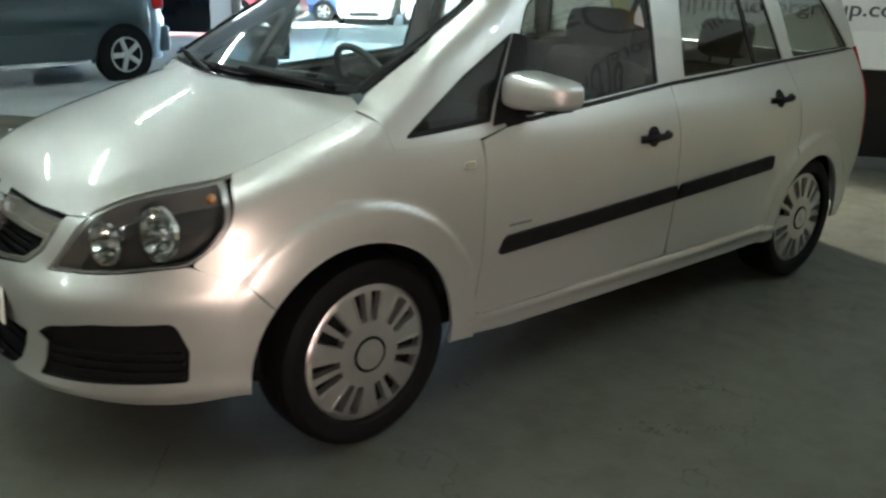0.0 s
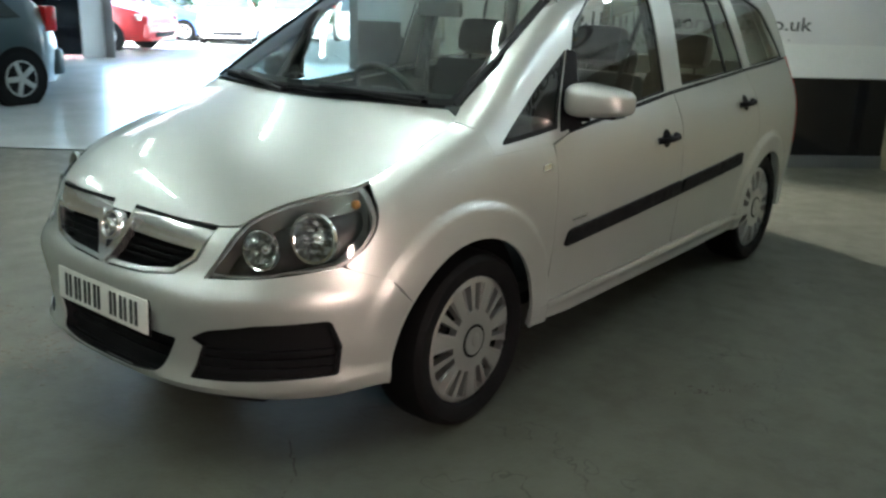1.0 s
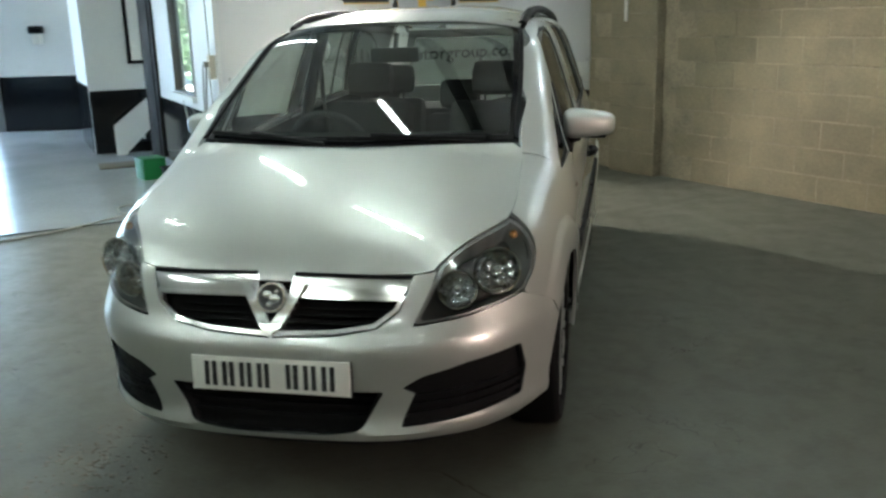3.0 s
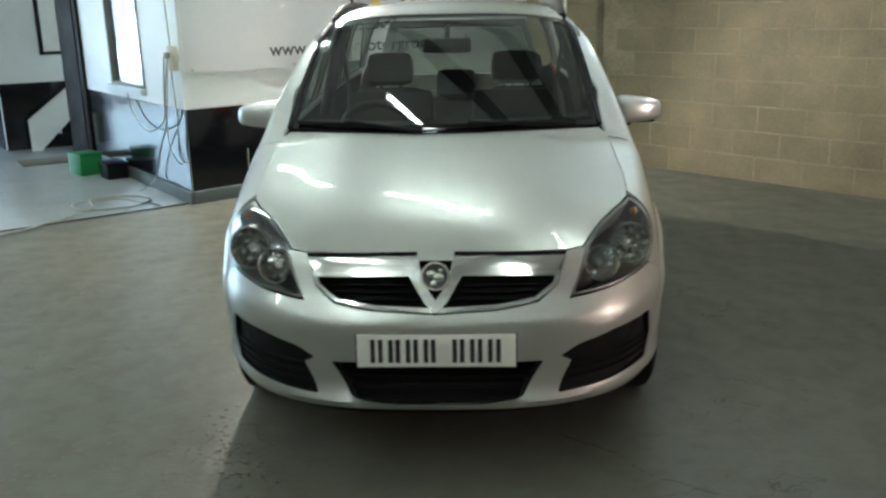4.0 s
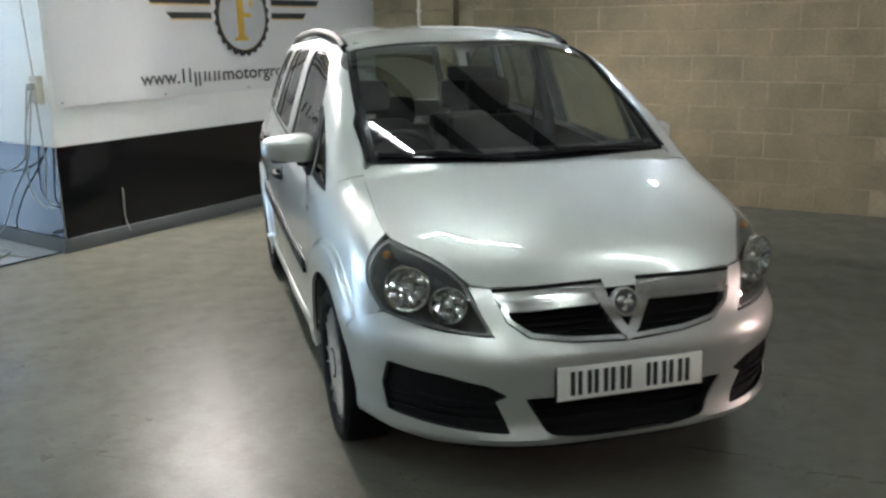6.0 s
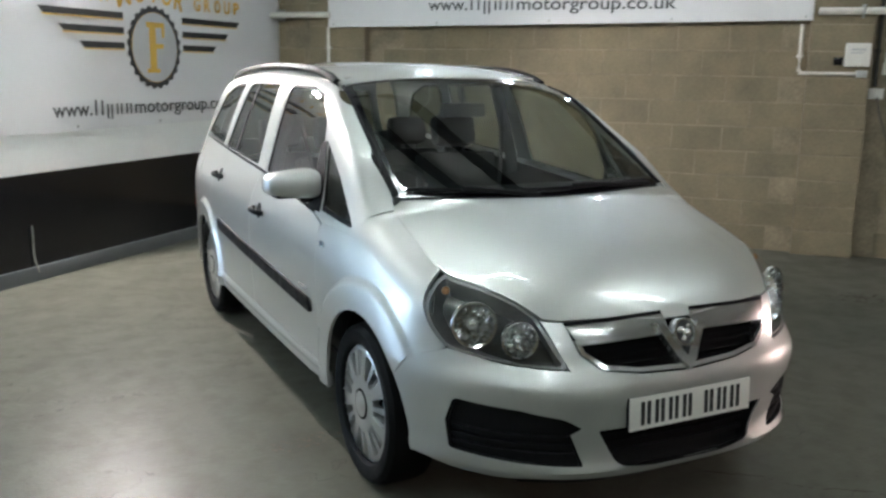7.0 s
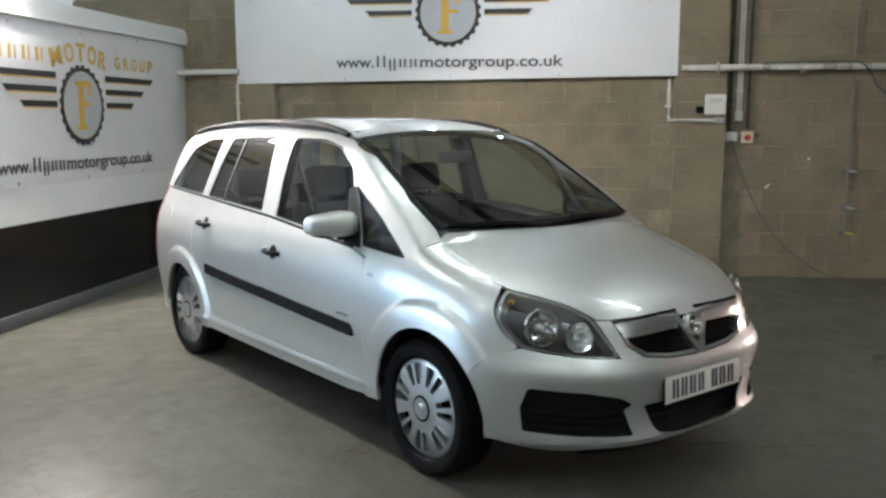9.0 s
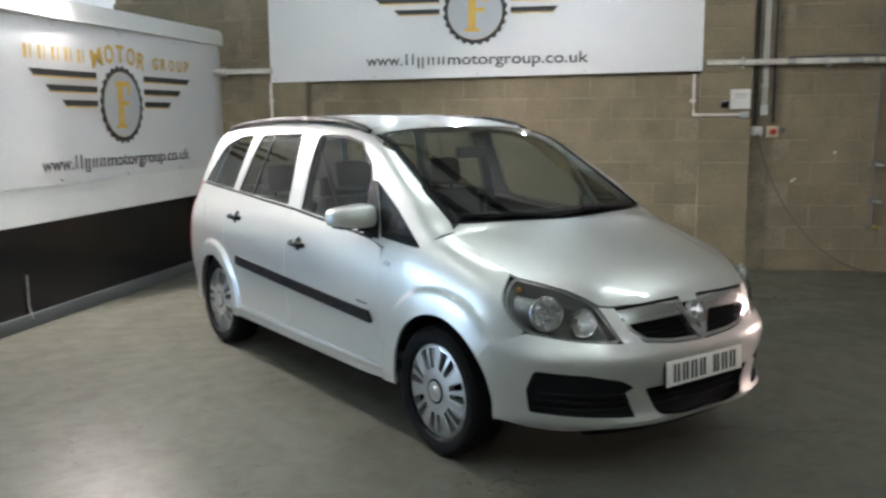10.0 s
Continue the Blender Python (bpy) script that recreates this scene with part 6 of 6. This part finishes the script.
        for cy in (0.0, wheelbase):
            # near-black disc on the closed side stands for the shaded wheel arch
            part("wheel_arch", bm_cyl(m @ Vector((s * (wide - 0.12), cy, 0.315)), m @ Vector((s * (wide + 0.006), cy, 0.315)), 0.365, seg=32), M_DARK, ob)
            wh = part("wheel", bm_cyl(m @ Vector((s * (wide - 0.20), cy, 0.31)), m @ Vector((s * (wide + 0.012), cy, 0.31)), 0.31, 0.300, seg=40), M_RUBBER, ob)
            part("rim", bm_cyl(m @ Vector((s * (wide - 0.02), cy, 0.31)), m @ Vector((s * (wide + 0.016), cy, 0.31)), 0.215, 0.210, seg=36), rims, wh)
            # near-black disc for the shaded depth between the spokes
            part("rim_well", bm_cyl(m @ Vector((s * (wide - 0.02), cy, 0.31)), m @ Vector((s * (wide + 0.019), cy, 0.31)), 0.190, seg=36), M_DARK, wh)
            for i in range(spokes):
                a = i * math.tau / spokes + 0.35
                q = m @ Matrix.Translation((s * (wide + 0.018), cy, 0.31)) @ pose(0, 0, 0, math.degrees(a), 0, 0)
                part("spoke", bm_box((0, 0, 0.105), (0.024, 0.062, 0.185), q, 0.008), rims, wh)
            part("hub_cap", bm_cyl(m @ Vector((s * wide, cy, 0.31)), m @ Vector((s * (wide + 0.034), cy, 0.31)), 0.05, 0.04, seg=20), rims, wh)
    for y0, z0, y1, z1, w0, w1 in ((0.14, 1.04, 0.80, 1.42, 0.72, 0.58), (3.10, 1.06, 2.84, 1.35, 0.66, 0.54)):
        sgn = -1 if y0 < 1 else 1
        q = [Vector((-w0, y0 * f, z0 * k)), Vector((w0, y0 * f, z0 * k)), Vector((w1, y1 * f, z1 * k)), Vector((-w1, y1 * f, z1 * k))]
        g_ = bmesh.new()
        low = [g_.verts.new(m @ (v - Vector((0, 0, 0.06)))) for v in q]
        out = [g_.verts.new(m @ (v + Vector((0, sgn * 0.018, 0.030)))) for v in q]
        g_.faces.new(low), g_.faces.new(out)
        for i in range(4):
            g_.faces.new((low[i], low[i - 1], out[i - 1], out[i]))
        part("windscreen" if y0 < 1 else "rear_window", g_, M_DARKGLASS, ob)
    part("front_bumper", bm_box((0, -0.80 * f, 0.42), (1.45 * wide / 0.87, 0.16, 0.30), m, 0.06), paint, ob)
    part("lower_intake", bm_box((0, -0.875 * f, 0.34), (0.9, 0.03, 0.10), m, 0.01), M_TRIM, ob)
    part("rear_bumper", bm_box((0, 3.26 * f, 0.46), (1.50 * wide / 0.87, 0.20, 0.34), m, 0.07), paint, ob)
    part("number_plate", bm_box((0, -0.892 * f, 0.47), (0.52, 0.012, 0.11), m), M_PLATE, ob)
    part("number_plate", bm_box((0, 3.372 * f, 0.52), (0.52, 0.012, 0.11), m), M_PLATE, ob)
    return tagged(ob, label, "car", group)


def facing(x, y, deg):
    return Matrix.Translation((x, y, 0)) @ pose(0, 0, 0, 0, 0, deg)


hatchback("grey_hatchback", facing(-8.23, -0.01, 11), M_GREYPAINT, "dark grey-green hatchback with five-spoke alloy wheels parked inside the hall")
yard = "cars parked in the yard"
for x, y, deg, paint, label in ((-20.1, 15.2, 51, M_WHITEPAINT, "white hatchback parked in the sunlit yard"), (-18.8, 16.8, 49, M_SILVER2, "pale silver hatchback parked in the sunlit yard"), (-17.3, 18.25, 47, M_SILVER2, "pale silver hatchback parked in the sunlit yard"), (-22.3, 13.0, 53, M_SILVER2, "pale silver hatchback parked in the sunlit yard"), (-8.7, 18.0, 20, M_WHITEPAINT, "white hatchback parked behind the office window"), (-15.2, 8.7, 120, M_REDPAINT, "red hatchback parked just outside the roller door"), (-22.0, 15.2, 130, M_BLUEPAINT, "bright blue hatchback parked across the yard")):
    hatchback("parked_hatchback", Matrix.Translation((0, 0, yard_z(x, y))) @ facing(x, y, deg), paint, label, group=yard)


# ---- hedge and trees beyond the yard ----
def foliage(name, centre, radii, count, size, label, trunk=True):
    rng = np.random.default_rng(int(abs(centre[0] * 7 + centre[1] * 13)))
    ob = new(name)
    verts, faces = [], []
    for _ in range(count):
        d = rng.normal(size=3)
        d /= np.linalg.norm(d)
        r = rng.uniform(0.35, 1.0) ** 0.5
        lump = 1 + 0.28 * noise.noise(Vector((*(d * 2.1 + centre[0]),)))
        p = np.array(centre) + d * np.array(radii) * r * lump
        if p[2] < yard_z(p[0], p[1]) + 0.05:
            continue
        a, b = rng.normal(size=3), rng.normal(size=3)
        a /= np.linalg.norm(a)
        b = np.cross(a, b)
        b /= np.linalg.norm(b)
        s = size * rng.uniform(0.6, 1.3)
        n0 = len(verts)
        verts += [tuple(p - a * s), tuple(p + b * s * 0.45), tuple(p + a * s), tuple(p - b * s * 0.45)]
        faces.append((n0, n0 + 1, n0 + 2, n0 + 3))
    me = bpy.data.meshes.new("crown")
    me.from_pydata(verts, [], faces)
    me.materials.append(M_LEAF)
    crown = new("crown", me)
    crown.parent = ob
    if trunk:
        part("trunk", bm_cyl((centre[0], centre[1], yard_z(*centre[:2])), (centre[0], centre[1], centre[2]), 0.16, 0.07, seg=10), M_BARK, ob)
        for k in range(4):
            a = k * 1.6
            part("limb", bm_cyl((centre[0], centre[1], centre[2] * 0.6), (centre[0] + math.cos(a) * radii[0] * 0.6, centre[1] + math.sin(a) * radii[1] * 0.6, centre[2] + 0.4), 0.06, 0.02, seg=7), M_BARK, ob)
    return tagged(ob, label, "tree" if trunk else "hedge")


for i, (x, y, h) in enumerate(((-27, 12.5, 4.6), (-25.5, 16, 3.6), (-24, 19.5, 5.0), (-21.5, 22, 3.8), (-19, 24.5, 4.8), (-16, 26.5, 4.0), (-13, 27.5, 4.6), (-29.5, 8.5, 4.4))):
    foliage("tree", (x, y, h), (2.1, 2.1, h * 0.72), 2600, 0.17, "leafy green tree behind the parked cars")
for x, y in ((-26, 14.5), (-24.5, 18), (-22.5, 21), (-20, 23.3), (-17.5, 25.3), (-14.5, 27), (-28, 10.5)):
    foliage("hedge", (x, y, 0.9), (1.9, 1.7, 1.2), 1800, 0.14, "dense green hedge along the yard", trunk=False)
foliage("hedge", (-9.8, 22.2, 1.7), (3.0, 1.4, 2.4), 3200, 0.15, "dense green hedge seen through the office window", trunk=False)


# ---- flakes of lifted floor paint, scuffs and cracks ----
rnd = random.Random(11)
M_FLAKE = material("lifted_floor_paint", (0.105, 0.080, 0.058), 0.36, vary=0.35, scale=30, fine=200, tint=(0.13, 0.12, 0.095), spec=0.12)
M_SCUFF = material("scuffed_floor_dirt", (0.050, 0.043, 0.034), 0.45, vary=0.4, scale=25, fine=160, tint=(0.075, 0.062, 0.048), spec=0.10)


def flakes(cx, cy, rx, ry, turn_deg, count, size_lo, size_hi, mat, label):
    """A patch of thin irregular chips, thinning out towards its rim."""
    verts, faces = [], []
    c_, s_ = math.cos(radians(turn_deg)), math.sin(radians(turn_deg))
    for _ in range(count):
        a, r = rnd.uniform(0, math.tau), rnd.random() ** 0.7
        u, v = rx * r * math.cos(a), ry * r * math.sin(a)
        x, y, size = cx + c_ * u - s_ * v, cy + s_ * u + c_ * v, rnd.uniform(size_lo, size_hi)
        n0, sides = len(verts), rnd.randint(4, 6)
        turn = rnd.uniform(0, math.tau)
        ring_ = [(x + size * rnd.uniform(0.5, 1.0) * math.cos(turn + j * math.tau / sides), y + size * rnd.uniform(0.5, 1.0) * math.sin(turn + j * math.tau / sides)) for j in range(sides)]
        tilt = rnd.uniform(0.0002, 0.0017)
        verts += [(p, q, 0.0006) for p, q in ring_] + [(p, q, 0.0012 + tilt * (j % 2)) for j, (p, q) in enumerate(ring_)]
        faces += [tuple(range(n0 + sides, n0 + 2 * sides))] + [(n0 + j, n0 + (j + 1) % sides, n0 + sides + (j + 1) % sides, n0 + sides + j) for j in range(sides)]
    me = bpy.data.meshes.new("floor_flakes")
    me.from_pydata(verts, [], faces)
    me.materials.append(mat)
    return tagged(new("floor_flakes", me), label, "debris", kind="stuff")


flakes(-1.48, -0.70, 0.36, 0.25, 0, 90, 0.004, 0.017, M_FLAKE, "brown and grey flakes of lifted floor paint")
flakes(-0.95, 0.44, 0.19, 0.07, 5, 60, 0.004, 0.014, M_FLAKE, "brown scuffed patch on the floor beside the front wheel")
# lifted paint, with chips tilted to break up the floodlight's glare here
flakes(-0.80, -0.66, 0.24, 0.42, 10, 200, 0.004, 0.015, M_FLAKE, "fine brown chips of lifted paint breaking up the glare before the bumper")
flakes(3.55, 1.15, 0.30, 0.16, -30, 90, 0.006, 0.024, M_SCUFF, "dark dried stain on the floor near the block wall")
flakes(2.86, -0.42, 0.26, 0.15, 20, 110, 0.006, 0.026, M_SCUFF, "dark dried stain on the open floor")
flakes(1.42, 0.88, 0.22, 0.05, 48, 34, 0.003, 0.011, M_SCUFF, "dark scuff on the floor beside the door sill")


def crack(points, wide, label):
    """A ragged dark line in the floor, broken and uneven in width."""
    path = [np.array(p) for p in spline([(*p, 0.0) for p in points], 10)]
    verts, faces = [], []
    for a, b in zip(path, path[1:]):
        if rnd.random() < 0.18:
            continue
        d = (b - a)[:2]
        n = np.array((-d[1], d[0])) / max(np.linalg.norm(d), 1e-6)
        shift = rnd.uniform(-0.006, 0.006)
        w0, w1 = wide * rnd.uniform(0.3, 1.0), wide * rnd.uniform(0.3, 1.0)
        ring_ = [a[:2] + n * (shift + w0), b[:2] + n * (shift + w1), b[:2] + n * (shift - w1), a[:2] + n * (shift - w0)]
        n0 = len(verts)
        verts += [(*p, 0.0004) for p in ring_] + [(*p, 0.0012) for p in ring_]
        faces += [(n0 + 4, n0 + 5, n0 + 6, n0 + 7)] + [(n0 + j, n0 + (j + 1) % 4, n0 + 4 + (j + 1) % 4, n0 + 4 + j) for j in range(4)]
    me = bpy.data.meshes.new("floor_crack")
    me.from_pydata(verts, [], faces)
    me.materials.append(M_SCUFF)
    tagged(new("floor_crack", me), label, "structure", kind="structure")


crack([(0.45, -0.52), (0.64, -0.66), (0.73, -0.80), (0.88, -0.90), (1.05, -1.05)], 0.0042, "short dark crack in the floor before the bumper")
crack([(2.3, -0.55), (2.9, -0.30), (3.6, -0.20), (4.3, -0.28)], 0.005, "thin dark crack in the concrete floor")

# ---- blocks of the wall ----
def block_mesh(w, h, d):
    bm = bm_box((0, 0, 0), (w, h, d))
    bmesh.ops.bevel(bm, geom=[e for e in bm.edges if all(v.co.z > 0 for v in e.verts)], offset=0.004, segments=1, affect="EDGES")
    me = bpy.data.meshes.new("block")
    bm.to_mesh(me)
    bm.free()
    me.materials.append(M_BLOCK)
    return me


full = block_mesh(0.438, 0.213, 0.03)
rng = random.Random(7)
rest_v, rest_f = [], []
made = 0
for row in range(20):
    z = 0.112 + row * 0.2245
    for col in range(-11, 20):
        s = col * 0.449 + (0.2245 if row % 2 else 0) - 0.07
        if any(a - 0.20 < s < b + 0.20 for a, b in ((-3.55, -2.93), (1.272, 1.775))):
            continue
        m = WB @ Matrix.Translation((s, z, -0.0155 + rng.uniform(-0.001, 0.0015))) @ pose(0, 0, 0, rng.uniform(-0.2, 0.2), rng.uniform(-0.2, 0.2), rng.uniform(-0.15, 0.15))
        if made < 290 and row < 14 and -4.4 < s < 5.2:
            ob = new("block", full)
            ob.parent = wall_b
            ob.matrix_basis = m
            made += 1
        else:
            n0 = len(rest_v)
            rest_v += [tuple(m @ v.co) for v in full.vertices]
            rest_f += [tuple(n0 + i for i in p.vertices) for p in full.polygons]
me = bpy.data.meshes.new("far_blocks")
me.from_pydata(rest_v, [], rest_f)
me.materials.append(M_BLOCK)
ob = new("far_blocks", me)
ob.parent = wall_b
tagged(ob, kind="stuff")
# the two piers
for name_s0, name_s1 in ((-3.55, -2.93), (1.272, 1.775)):
    w = name_s1 - name_s0
    pier_block = block_mesh(w - 0.008, 0.213, 0.03)
    pier = [o for o in scene.objects if o.name.startswith("pillar_block")][0 if name_s0 < 0 else 1]
    for row in range(19):
        ob = new("block", pier_block)
        ob.parent = pier
        ob.matrix_basis = WB @ Matrix.Translation(((name_s0 + name_s1) / 2, 0.112 + row * 0.2245, 0.0915 + rng.uniform(0, 0.002)))
